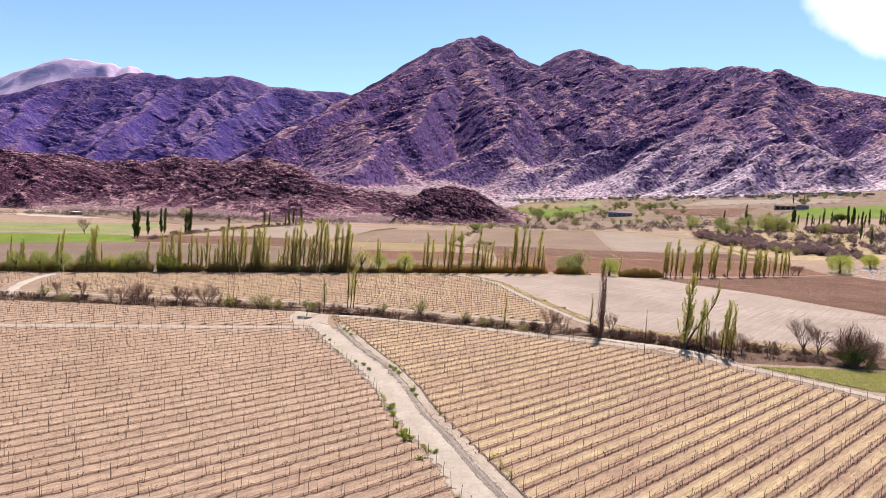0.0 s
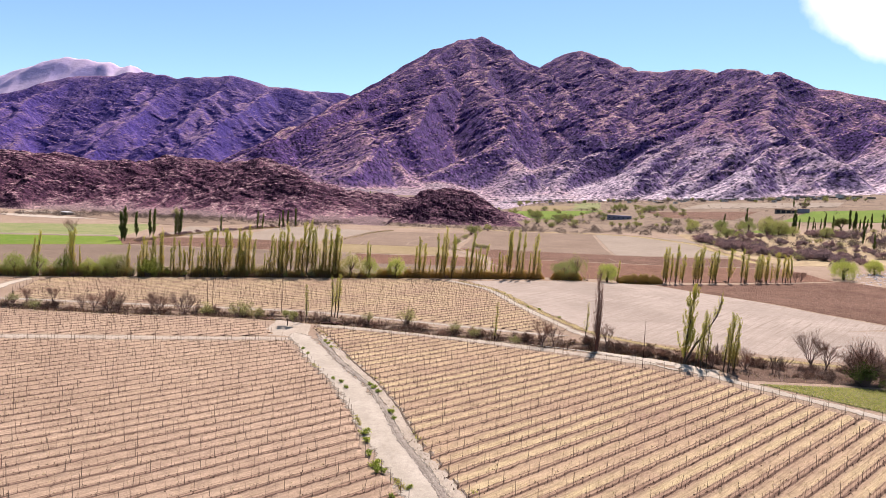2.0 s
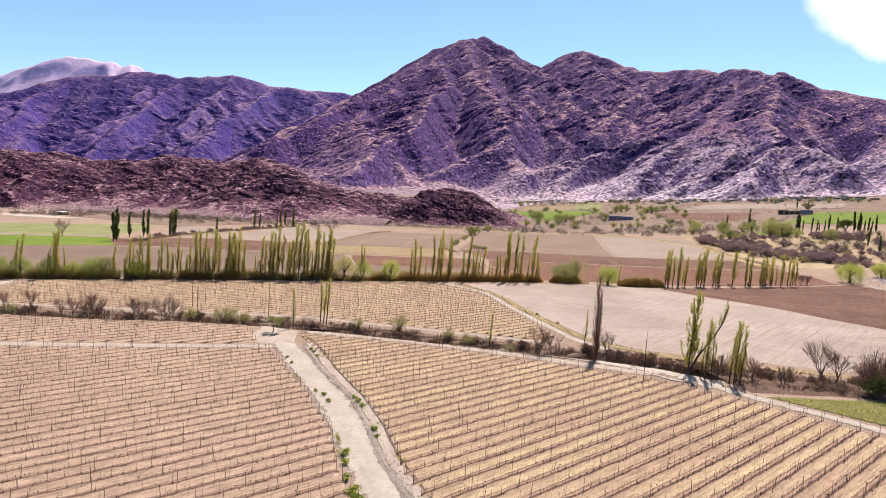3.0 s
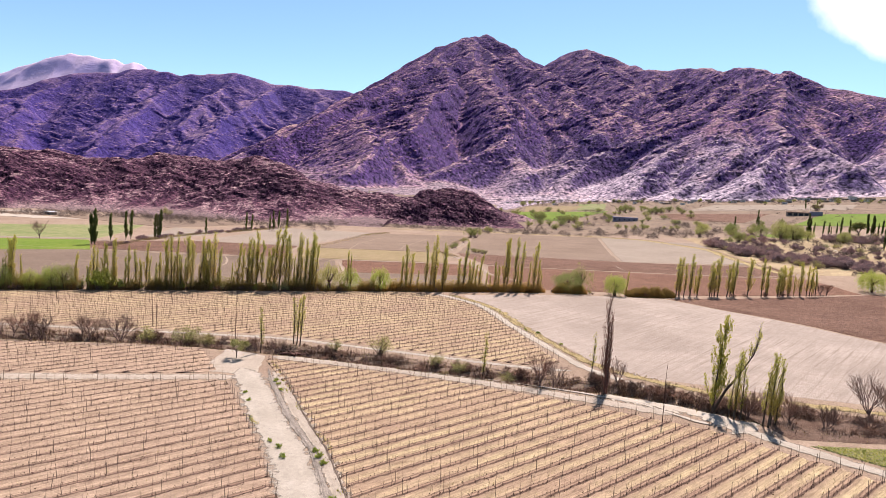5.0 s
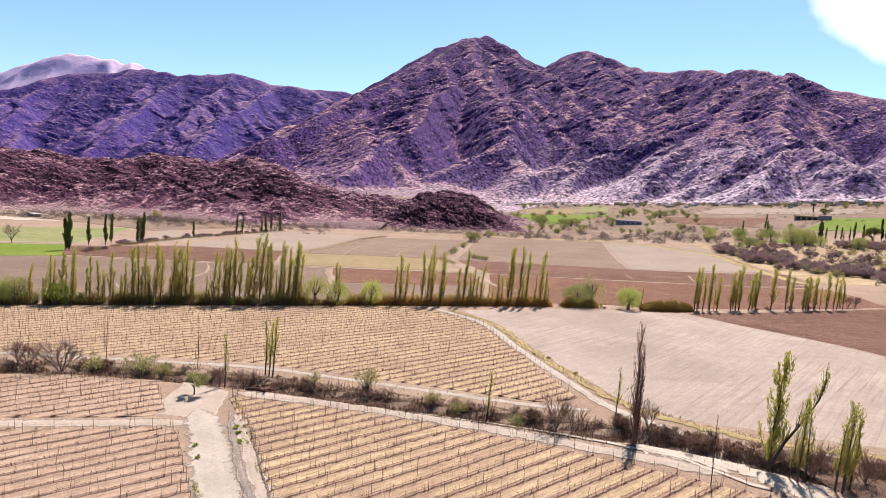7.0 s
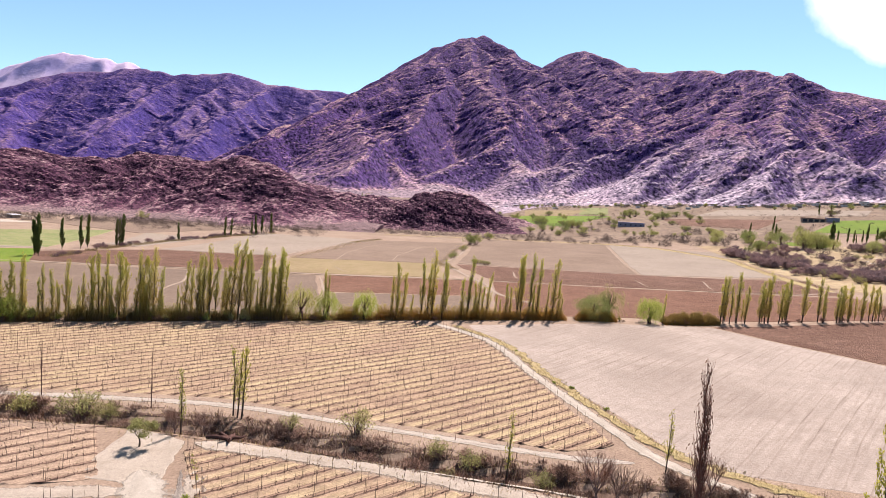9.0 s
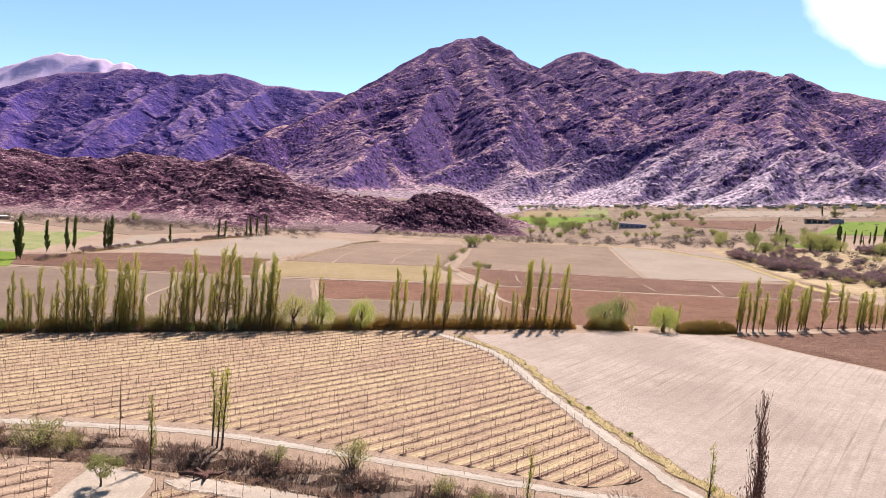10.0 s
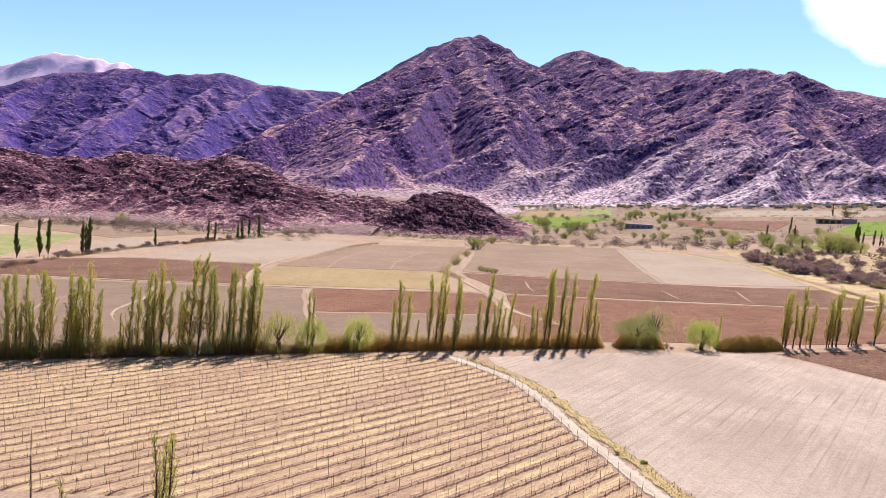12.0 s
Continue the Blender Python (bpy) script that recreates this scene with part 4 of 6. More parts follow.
massif("hill_knoll", -125, 85, 555, 760, 1.9, [knoll], ([], sides), 0.52, HILL_ROCK, "small dark rocky knoll in the valley", lambda x, y: valley(x, y) - 1.0, 3.6, "hill", None, 0.6, (8, 0.022, 1.1), ((15, 2.4, 0.0), (6, 1.7, -0.02), (3, 0.8, 0.0)), 1, 0.3, False, 0.5)

low_rise = [(-200, 720, 32), (-140, 722, 25), (-98, 728, 21.5), (-60, 735, 19), (-15, 745, 17), (30, 755, 12), (70, 760, 6)]
sides = spurs(low_rise, 16, -1.5, 0.25, -2, rng, 1, 0.7)
massif("hill_pass", -230, 90, 600, 800, 2.6, [low_rise], ([], sides), 0.3, HILL_ROCK, "low stony dark rise between hill and knoll", lambda x, y: valley(x, y) - 0.9, 3.0, "hill", None, 0.6, (6, 0.02, 1.1), ((15, 2.2, 0.0), (6, 1.7, -0.02), (3, 0.8, 0.0)), 1, 0.3, False, 0.5)

# ---- cloud ----
b = Build()
for j in range(13):
    for i in range(21):
        u, w = -1 + i / 10, -1 + j / 6
        b.v.append(Vector((1150 * u, 60 * (1 - u * u) * (1 - w * w), 520 * w)))
for j in range(12):
    for i in range(20):
        b.f.append((j * 21 + i, j * 21 + i + 1, j * 21 + i + 22, j * 21 + i + 21))
m, nt, bs, co = start("glowing_cloud_patch", 1.0)
mp = nt.nodes.new("ShaderNodeMapping")
mp.inputs["Scale"].default_value = (1 / 1050, 1 / 600, 1 / 470)
nt.links.new(co, mp.inputs[0])
ln = nt.nodes.new("ShaderNodeVectorMath")
ln.operation = "LENGTH"
nt.links.new(mp.outputs[0], ln.inputs[0])
wisp = noise_at(nt, co, 0.004, 5, 0.55)
edge = math_node(nt, "ADD", ln.outputs["Value"], math_node(nt, "MULTIPLY", math_node(nt, "SUBTRACT", wisp, 0.5), 0.28))
dense = ramp(nt, edge, [(0.62, (1, 1, 1)), (0.8, (0.6, 0.6, 0.6)), (0.97, (0, 0, 0))])
# Emission stands in for sunlight on the cloud, which is no lamp.
glow = node(nt, "Emission", Color=(0.93, 0.97, 1.0, 1.0), Strength=0.75)
clear = nt.nodes.new("ShaderNodeBsdfTransparent")
mx = nt.nodes.new("ShaderNodeMixShader")
nt.links.new(dense, mx.inputs[0])
nt.links.new(clear.outputs[0], mx.inputs[1])
nt.links.new(glow.outputs[0], mx.inputs[2])
nt.links.new(mx.outputs[0], nt.nodes["Material Output"].inputs[0])
cloud = tagged(new("cloud", b.mesh("cloud", m, True)), "bright white cloud in a pale blue sky", "cloud", "", "structure")
cloud.matrix_world = pose(3385, 4750, 1492, 0, 12, 0)


# ---- vineyard blocks ----
TURN = radians(41.5)
CT, ST = math.cos(TURN), math.sin(TURN)


def to_rows(x, y):
    return x * CT + y * ST, -x * ST + y * CT


def span(poly, v):
    """Ends of the stretch of a row line inside a block."""
    hits = []
    for (u0, v0), (u1, v1) in zip(poly, poly[1:] + poly[:1]):
        if (v0 <= v) != (v1 <= v):
            hits.append(u0 + (u1 - u0) * (v - v0) / (v1 - v0))
    return (min(hits), max(hits)) if len(hits) > 1 else None


POSTS, VINES = [], []


def vineyard(name, corners, material, label, seed):
    poly = [to_rows(*p) for p in corners]
    rng = random.Random(seed)
    v0, v1 = min(p[1] for p in poly), max(p[1] for p in poly)
    lines = []
    step = ROW_GAP / 8
    k = math.ceil(v0 / step)
    while k * step < v1:
        s = span(poly, k * step)
        if s and s[1] - s[0] > 1.5:
            lines.append((k, s))
        k += 1
    n = int(max(s[1] - s[0] for _, s in lines) / 1.3)
    vs, fs = [], []
    for k, (a, c) in lines:
        v = k * step
        phase = k % 8
        crest = (0.2, 0.12, 0.02, -0.03, -0.04, -0.03, 0.02, 0.12)[phase]
        for i in range(n + 1):
            u = a + (c - a) * i / n
            e = 0.15 if i in (0, n) else 1.0
            p = Vector((u, v, 0))
            z = 0.07 + (crest * (0.7 + 0.9 * noise.noise(p * 0.9)) + 0.05 * noise.noise(p * 2.3)) * e - (0.1 if e < 1 else 0)
            vs.append((u, v + 0.12 * noise.noise(p * 0.5), z))
    for r in range(len(lines) - 1):
        if lines[r + 1][0] != lines[r][0] + 1:
            continue
        for i in range(n):
            q = r * (n + 1) + i
            fs.append((q, q + 1, q + n + 2, q + n + 1))
    me = bpy.data.meshes.new(name)
    me.from_pydata(vs, [], fs)
    me.materials.append(material)
    ob = tagged(new(name, me), label, "vineyard", "", "structure")
    ob.rotation_euler = (0, 0, TURN)
    for k, (a, c) in lines:
        if k % 8:
            continue
        v = k * step
        u = a + 0.4
        POSTS.append((u, v))
        while u < c - 3:
            u += rng.uniform(4.6, 6.4)
            if u < c - 1:
                POSTS.append((u, v + rng.gauss(0, 0.06)))
        POSTS.append((c - 0.4, v))
        u = a + 0.6
        while u < c - 0.4:
            VINES.append((u, v + rng.gauss(0, 0.07)))
            u += rng.uniform(1.0, 1.6)


vineyard("vineyard_near_west", [(-135, 32), (14, 32), (0.1, 65.9), (-2.6, 73.1), (-8.3, 83), (-11.3, 94.4), (-18.6, 109.5), (-25.6, 122.2), (-29.6, 129.2), (-33.5, 128.6), (-40.2, 127), (-50.5, 125), (-73.4, 121), (-135, 111)], VINE_PINK, "bare winter vineyard rows on pinkish dry soil", 1)
vineyard("vineyard_strip", [(-32.6, 133), (-39.7, 145), (-54, 144.6), (-64.4, 143.4), (-140, 141.5), (-140, 115.5), (-73.4, 125.2), (-50.5, 128.8), (-37.6, 131.2)], VINE_PINK, "bare winter vineyard rows on pinkish dry soil", 2)
vineyard("vineyard_near_east", [(-27.8, 141.8), (-16, 119.8), (-5.6, 97.2), (-2, 83.4), (5.6, 67.6), (16, 46), (23, 32), (125, 32), (95, 68), (75, 89), (60.4, 102.6), (57.6, 105.6), (52.6, 110.6), (46.6, 115.6), (41, 121), (31.9, 125), (19.5, 130.4), (8.9, 134.1), (-2.8, 137.4), (-15.3, 139.9)], VINE_STRAW, "bare winter vineyard rows with strips of yellow dry grass", 3)
vineyard("vineyard_far", [(-0.8, 214.5), (4.7, 210.6), (9.4, 205.2), (13, 195.6), (15.5, 184.8), (17.8, 177.4), (19.7, 170.8), (21.8, 162), (25, 150), (17.8, 147.6), (8.9, 149.9), (-0.7, 152.2), (-11, 154.6), (-22, 157), (-30.5, 158.6), (-45, 158.2), (-75, 156.4), (-100, 155), (-104, 160), (-110, 178), (-110, 185), (-75, 197.5), (-54, 204.5), (-30, 212), (-8, 219)], VINE_STRAW, "bare winter vineyard rows with strips of yellow dry grass", 4)
vineyard("vineyard_far_west", [(-116.5, 183), (-116, 170), (-112, 158), (-150, 150), (-175, 165), (-165, 180)], VINE_PINK, "bare winter vineyard rows beyond a track", 5)


def post_build(rng):
    b = Build()
    h = rng.uniform(1.55, 1.85)
    lean = Vector((rng.gauss(0, 0.07), rng.gauss(0, 0.07), 0))
    bend = Vector((rng.gauss(0, 0.03), rng.gauss(0, 0.03), 0))
    b.chain([Vector((0, 0, -0.15)), lean * 0.4 + bend + Vector((0, 0, h * 0.45)), lean + Vector((0, 0, h))], 0.030, 0.023, 5)
    return b


prng = random.Random(11)
kinds = [post_build(prng).mesh("vineyard_post", POST_WOOD) for _ in range(10)]
POSTS.sort(key=lambda p: abs(p[0] * CT - p[1] * ST) + 0.35 * abs(p[0] * ST + p[1] * CT - 125))
rest = Build()
for k, (u, v) in enumerate(POSTS):
    x, y = u * CT - v * ST, u * ST + v * CT
    if k < 300:
        ob = tagged(new("vineyard_post", kinds[k % 10]), "weathered crooked wooden vineyard stake in dry soil", "post", "vineyard posts")
        ob.matrix_world = pose(x, y, land(x, y) + 0.1, 0, 0, prng.uniform(0, 360))
    else:
        h = prng.uniform(1.5, 1.85)
        p = Vector((x, y, land(x, y) - 0.05))
        rest.tube(p, p + Vector((prng.gauss(0, 0.1), prng.gauss(0, 0.1), h)), 0.029, 0.022, 4)
tagged(new("vineyard_posts", rest.mesh("vineyard_posts", POST_WOOD)), "rows of weathered wooden vineyard stakes", "posts", "", "stuff")

vine, stake, weed, dry = Build(), Build(), Build(), Build()
for u, v in VINES:
    x, y = u * CT - v * ST, u * ST + v * CT
    p = Vector((x, y, land(x, y) + 0.12))
    if y < 228 and abs(x) < 130:
        vine.chain([p, p + Vector((prng.gauss(0, 0.05), prng.gauss(0, 0.05), 0.14)), p + Vector((prng.gauss(0, 0.1), prng.gauss(0, 0.1), prng.uniform(0.2, 0.4)))], 0.045, 0.025, 4)
        h = prng.uniform(0.8, 1.35)
        stake.tube(p, p + Vector((prng.gauss(0, 0.07), prng.gauss(0, 0.07), h)), 0.016, 0.011, 3)
        for j in range(16):
            a, off = prng.uniform(-0.8, 0.8), 0.72 if j > 11 else 0.0
            q = p + Vector((CT * a - ST * off + prng.gauss(0, 0.10), ST * a + CT * off + prng.gauss(0, 0.10), -0.05 if off else 0))
            weed.leaf(q + Vector((0, 0, prng.uniform(0, 0.1))), prng.uniform(0.05, 0.12), prng)
        if prng.random() < (0.9 if x > -5 or y > 150 else 0.5):
            for _ in range(3):
                a, off = prng.uniform(-0.8, 0.8), prng.uniform(0.95, 1.8)
                q = p + Vector((CT * a - ST * off, ST * a + CT * off, -0.08))
                dry.blade(q, prng.uniform(0.08, 0.22), 0.05, (prng.gauss(0, 0.1), prng.gauss(0, 0.1)))
tagged(new("vines", vine.mesh("vines", DEAD_WOOD)), "bare dormant grapevine stocks in rows", "vines", "", "stuff")
tagged(new("vine_stakes", stake.mesh("vine_stakes", STAKE)), "thin brown vine stakes along the rows", "stakes", "", "stuff")
tagged(new("row_weeds", weed.mesh("row_weeds", LITTER)), "dark dead weeds and prunings along vine rows", "weeds", "", "stuff")
tagged(new("dry_grass", dry.mesh("dry_grass", STRAW)), "short yellow dry grass between vine rows", "grass", "", "stuff")


# ---- plants ----
def poplar(name, h, seed, leaves, leaf_mat, label, bare=0.2, width=1.0, group="poplars", limbs=3.2, bark=None, size=1.0):
    """A narrow upright poplar: one tall stem, steep limbs, small leaves close to them."""
    rng = random.Random(seed)
    root = thing(name, label, "tree", group)
    stem, crown = Build(), Build()
    pts = [Vector((rng.gauss(0, 0.006) * h * t * 2 + 0.035 * h * t * t, rng.gauss(0, 0.006) * h * t, h * t - (0.2 if t == 0 else 0))) for t in (0, 0.2, 0.4, 0.6, 0.8, 1.0)]
    stem.chain(pts, 0.0125 * h, 0.02, 6)

    def axis(t):
        i = min(4, int(t * 5))
        return pts[i].lerp(pts[i + 1], t * 5 - i)
    n = int(limbs * h)
    for i in range(n):
        t = bare + (0.95 - bare) * (i + rng.random()) / n
        p, a = axis(t), rng.uniform(0, 6.283)
        ln = h * (0.22 - 0.13 * t) * rng.uniform(0.45, 1.35)
        out = ln * rng.uniform(0.10, 0.30) * width
        q = p + Vector((out * math.cos(a), out * math.sin(a), ln * 0.55))
        r = q + Vector((out * 0.25 * math.cos(a), out * 0.25 * math.sin(a), ln * 0.45))
        stem.chain([p, q, r], 0.045 * (1.2 - t), 0.010, 3)
        for _ in range(int(leaves * ln * 2.5)):
            s = rng.uniform(0.15, 1.08)
            c = p.lerp(q, s * 2) if s < 0.5 else q.lerp(r, s * 2 - 1)
            c = c + Vector((rng.gauss(0, 0.13), rng.gauss(0, 0.13), rng.gauss(0, 0.15)))
            crown.spray(c, rng.uniform(0.11, 0.24) * size, rng)
    part("trunk", stem, bark or BARK, root, "slender grey-brown trunk with steep limbs", True)
    if crown.v:
        part("crown", crown, leaf_mat, root)
    return root


def branching(stem, p, way, ln, r, level, rng, spread, tips, lift=0.25):
    """Adds a limb that forks again and again; keeps the ends of the last ones."""
    mid = p + way * ln * 0.5 + Vector((rng.gauss(0, 0.05), rng.gauss(0, 0.05), rng.gauss(0, 0.04))) * ln
    end = mid + (way + Vector((0, 0, lift * 0.5))).normalized() * ln * 0.5
    stem.chain([p, mid, end], r, r * 0.6, 5 if level > 1 else 3)
    if level == 0:
        tips.append((mid, end))
        return
    for _ in range(rng.choice((2, 3, 3))):
        w = (way + Vector((rng.gauss(0, spread), rng.gauss(0, spread), rng.gauss(0, spread * 0.6) + lift * 0.5))).normalized()
        branching(stem, mid.lerp(end, rng.uniform(0.4, 1)), w, ln * rng.uniform(0.6, 0.85), r * 0.55, level - 1, rng, spread, tips, lift)


def broad_tree(name, h, seed, leaf_mat, label, per_tip=10, droop=0.0, size=0.14, stems=1, spread=0.55, trunk_share=0.3, levels=3, bark=None, group="", thick=0.035, category="tree", twiggy=False):
    """A branching tree or shrub, bare or in leaf."""
    rng = random.Random(seed)
    root = thing(name, label, category, group)
    stem, crown, tips = Build(), Build(), []
    for s in range(stems):
        w = Vector((rng.gauss(0, 0.3) if stems > 1 else rng.gauss(0, 0.08), rng.gauss(0, 0.3) if stems > 1 else rng.gauss(0, 0.08), 1)).normalized()
        foot = Vector((rng.gauss(0, 0.05 * h), rng.gauss(0, 0.05 * h), -0.15)) if stems > 1 else Vector((0, 0, -0.15))
        top = foot + w * h * trunk_share
        stem.chain([foot, foot.lerp(top, 0.5) + Vector((rng.gauss(0, 0.02), rng.gauss(0, 0.02), 0)) * h, top], thick * h / max(1, stems ** 0.5), thick * 0.75 * h / max(1, stems ** 0.5), 6)
        for i in range(4 if stems == 1 else 3):
            a = i * 1.7 + rng.uniform(0, 1)
            d = (w + Vector((math.cos(a), math.sin(a), 0)) * spread * 1.3).normalized()
            branching(stem, top - w * h * trunk_share * rng.uniform(0, 0.3), d, h * (1 - trunk_share) * 0.36, thick * 0.5 * h / max(1, stems ** 0.5), levels, rng, spread, tips, 0.25 - droop * 0.2)
    part("trunk", stem, bark or BARK, root, "", True)
    if per_tip:
        for a, c in tips:
            for k in range(per_tip):
                q = a.lerp(c, rng.uniform(0, 1.15)) + Vector((rng.gauss(0, 0.05), rng.gauss(0, 0.05), rng.gauss(0, 0.04))) * h
                if twiggy:
                    way = ((c - a).normalized() + Vector((rng.gauss(0, 0.5), rng.gauss(0, 0.5), rng.gauss(0.15, 0.4)))).normalized()
                    crown.sprig(a.lerp(c, rng.uniform(0, 1.0)), way, h * rng.uniform(0.06, 0.16), 0.012 + 0.0016 * h)
                    continue
                q.z -= droop * rng.random() ** 1.5 * h * 0.28
                crown.leaf(q, rng.uniform(0.6, 1.3) * size, rng)
        part("crown", crown, leaf_mat, root)
    return root


def willow(name, h, seed, leaf_mat, label, group="", thin=1.0, wide=0.46):
    """A rounded willow: a short thick bole, limbs that spread from its head, and a dome of hanging leafy strands."""
    rng = random.Random(seed)
    root = thing(name, label, "tree", group)
    stem, crown = Build(), Build()
    head = Vector((rng.gauss(0, 0.03) * h, 0, 0.26 * h))
    stem.chain([Vector((0, 0, -0.2)), Vector((0.02 * h, 0, 0.12 * h)), head], 0.062 * h, 0.055 * h, 7)
    for _ in range(16):
        a, r = rng.uniform(0, 6.283), rng.random() ** 0.5
        tip = Vector((wide * h * r * math.cos(a), wide * h * r * math.sin(a), h * (0.55 + 0.38 * math.sqrt(max(0.0, 1 - r * r)))))
        mid = head.lerp(tip, 0.5) + Vector((rng.gauss(0, 0.04), rng.gauss(0, 0.04), 0.09)) * h
        stem.chain([head, mid, head.lerp(tip, 0.8)], 0.014 * h, 0.003 * h, 4)
    for _ in range(int(1250 * thin)):
        d = Vector((rng.gauss(0, 1), rng.gauss(0, 1), rng.gauss(0.25, 0.9))).normalized()
        lump = 1 + 0.55 * noise.noise(d * 2.1 + Vector((seed, 0, 0)))
        k = rng.uniform(0.4, 1.0) ** 0.6 * lump
        p = Vector((d.x * wide * h * k, d.y * wide * h * k, 0.53 * h + d.z * 0.44 * h * k))
        way = Vector((rng.gauss(0, 0.2) + 0.5 * d.x, rng.gauss(0, 0.2) + 0.5 * d.y, -1)).normalized()
        for i in range(8):
            crown.spray(p + way * (i * 0.022 + rng.random() * 0.02) * h + Vector((rng.gauss(0, 0.08), rng.gauss(0, 0.08), 0)), rng.uniform(0.07, 0.17), rng)
    part("trunk", stem, DEAD_WOOD, root, "short thick dark bole", True)
    part("crown", crown, leaf_mat, root)
    return root


def bush(name, h, w, seed, mat, label, count=420, size=0.12, twigs=34, group="", twig_mat=None, twiggy=False):
    """A shrub: many crooked twigs from one foot, with sprays of leaf or fine twig in uneven clumps."""
    rng = random.Random(seed)
    root = thing(name, label, "bush", group)
    stem, crown = Build(), Build()
    ends = []
    for _ in range(twigs):
        a, r = rng.uniform(0, 6.283), rng.random() ** 0.6 * w
        top = Vector((r * math.cos(a), r * math.sin(a), h * rng.uniform(0.55, 1.0) * (1 - 0.45 * (r / w) ** 2)))
        mid = top * 0.5 + Vector((rng.gauss(0, 0.08), rng.gauss(0, 0.08), 0.05)) * h
        stem.chain([Vector((r * 0.15 * math.cos(a), r * 0.15 * math.sin(a), -0.1)), mid, top], 0.014 * h, 0.004 * h, 3)
        ends.append((mid, top))
    for _ in range(count):
        a, c = rng.choice(ends)
        q = a.lerp(c, rng.uniform(0.0, 1.1)) + Vector((rng.gauss(0, 0.08), rng.gauss(0, 0.08), rng.gauss(0, 0.06))) * h
        if twiggy:
            way = (c - a + Vector((rng.gauss(0, 0.5), rng.gauss(0, 0.5), rng.gauss(0.2, 0.4))) * h * 0.5).normalized()
            crown.sprig(Vector((q.x, q.y, max(0.05, q.z))), way, rng.uniform(1.5, 3.5) * size, size * 0.22)
        else:
            crown.leaf(Vector((q.x, q.y, max(0.05, q.z))), rng.uniform(0.6, 1.4) * size, rng)
    part("woody_base", stem, twig_mat or TWIG_BARK, root)
    part("crown", crown, mat, root)
    return root


def bare_shrub(name, h, seed, label, group, stems=9, fan_out=0.34):
    """A leafless shrubby tree: limbs that spread like a vase from a short foot and fork into a haze of twigs."""
    rng = random.Random(seed)
    root = thing(name, label, "tree", group)
    trunk, twigs = Build(), Build()

    def grow(p, way, ln, r, level):
        bend = Vector((rng.gauss(0, 0.06), rng.gauss(0, 0.06), 0.03)) * ln
        mid, end = p + way * ln * 0.5 + bend, p + (way + Vector((0, 0, 0.16))).normalized() * ln
        if level >= 2:
            trunk.chain([p, mid, end], r, r * 0.55, 5)
        else:
            twigs.tube(p, end, r, r * 0.5, 3)
        for k in range(6 if level == 0 else 4):
            t = rng.uniform(0.35, 1.0) if k else 1.0
            q = p.lerp(mid, t * 2) if t < 0.5 else mid.lerp(end, t * 2 - 1)
            w = (way + Vector((rng.gauss(0, 0.36), rng.gauss(0, 0.36), rng.gauss(0.12, 0.2)))).normalized()
            if level:
                grow(q, w, ln * rng.uniform(0.55, 0.8), r * 0.52, level - 1)
            else:
                twigs.sprig(q, w, ln * rng.uniform(0.5, 0.9), r * 0.55)
    foot = Vector((rng.gauss(0, 0.02) * h, rng.gauss(0, 0.02) * h, 0.10 * h))
    trunk.chain([Vector((0, 0, -0.1)), foot * 0.6, foot], 0.026 * h, 0.022 * h, 6)
    for i in range(stems):
        a = (i + rng.uniform(-0.3, 0.3)) * 6.283 / stems
        out = fan_out * rng.uniform(0.5, 1.5)
        grow(foot, Vector((out * math.cos(a), out * math.sin(a), 1)).normalized(), h * rng.uniform(0.28, 0.36), 0.0115 * h, 3)
    part("trunk", trunk, TWIG_BARK, root, "", True)
    part("crown", twigs, BARE_TWIG, root, "fine bare twigs")
    return root


def place(ob, x, y, scale=1.0, turn=0.0, lean=0.0):
    ob.matrix_world = pose(x, y, land(x, y), 0, lean, 0) @ pose(0, 0, 0, 0, 0, turn) @ Matrix.Diagonal((scale, scale, scale, 1))
    return ob


class Kinds:
    """Some variants of one plant; each is set down once and copied from then on."""

    def __init__(self, makers):
        self.makers, self.made, self.rng = makers, {}, random.Random(len(makers) * 7)

    def set(self, x, y, size, base, lean=0.0, squeeze=1.0):
        k = self.rng.randrange(len(self.makers))
        turn = self.rng.uniform(0, 360)
        if k not in self.made:
            self.made[k] = self.makers[k]()
        else:
            copy = copy_thing(self.made[k], pose(0, 0, 0))
            s = size / base
            copy.matrix_basis = pose(x, y, land(x, y), 0, lean, 0) @ pose(0, 0, 0, 0, 0, turn) @ Matrix.Diagonal((s * squeeze, s * squeeze, s, 1))
            return copy
        s = size / base
        ob = self.made[k]
        ob.matrix_basis = pose(x, y, land(x, y), 0, lean, 0) @ pose(0, 0, 0, 0, 0, turn) @ Matrix.Diagonal((s * squeeze, s * squeeze, s, 1))
        return ob


POPLARS = Kinds([lambda k=k: poplar("poplar_tree", 13, 20 + k, 6 + 1.6 * (k % 3), POPLAR_LEAF, "tall narrow poplar with thin olive-green spring leaves", 0.05 + 0.03 * (k % 4), 1.0 + 0.2 * (k % 3), "poplars", 4.4, None, 0.85) for k in range(8)])
SPARSE = Kinds([lambda k=k: poplar("poplar_tree", 13, 40 + k, 2.6, DITCH_LEAF, "slim poplar with a few pale green leaves by the ditch", 0.16, 1.0, "poplars", 3.4) for k in range(3)])
DARK_POPLARS = Kinds([lambda k=k: poplar("poplar_tree", 13, 50 + k, 20, DARK_POPLAR_LEAF, "narrow dark green poplar in full leaf", 0.05, 1.25, "poplars in the fields", 4.2, None, 1.4) for k in range(3)])
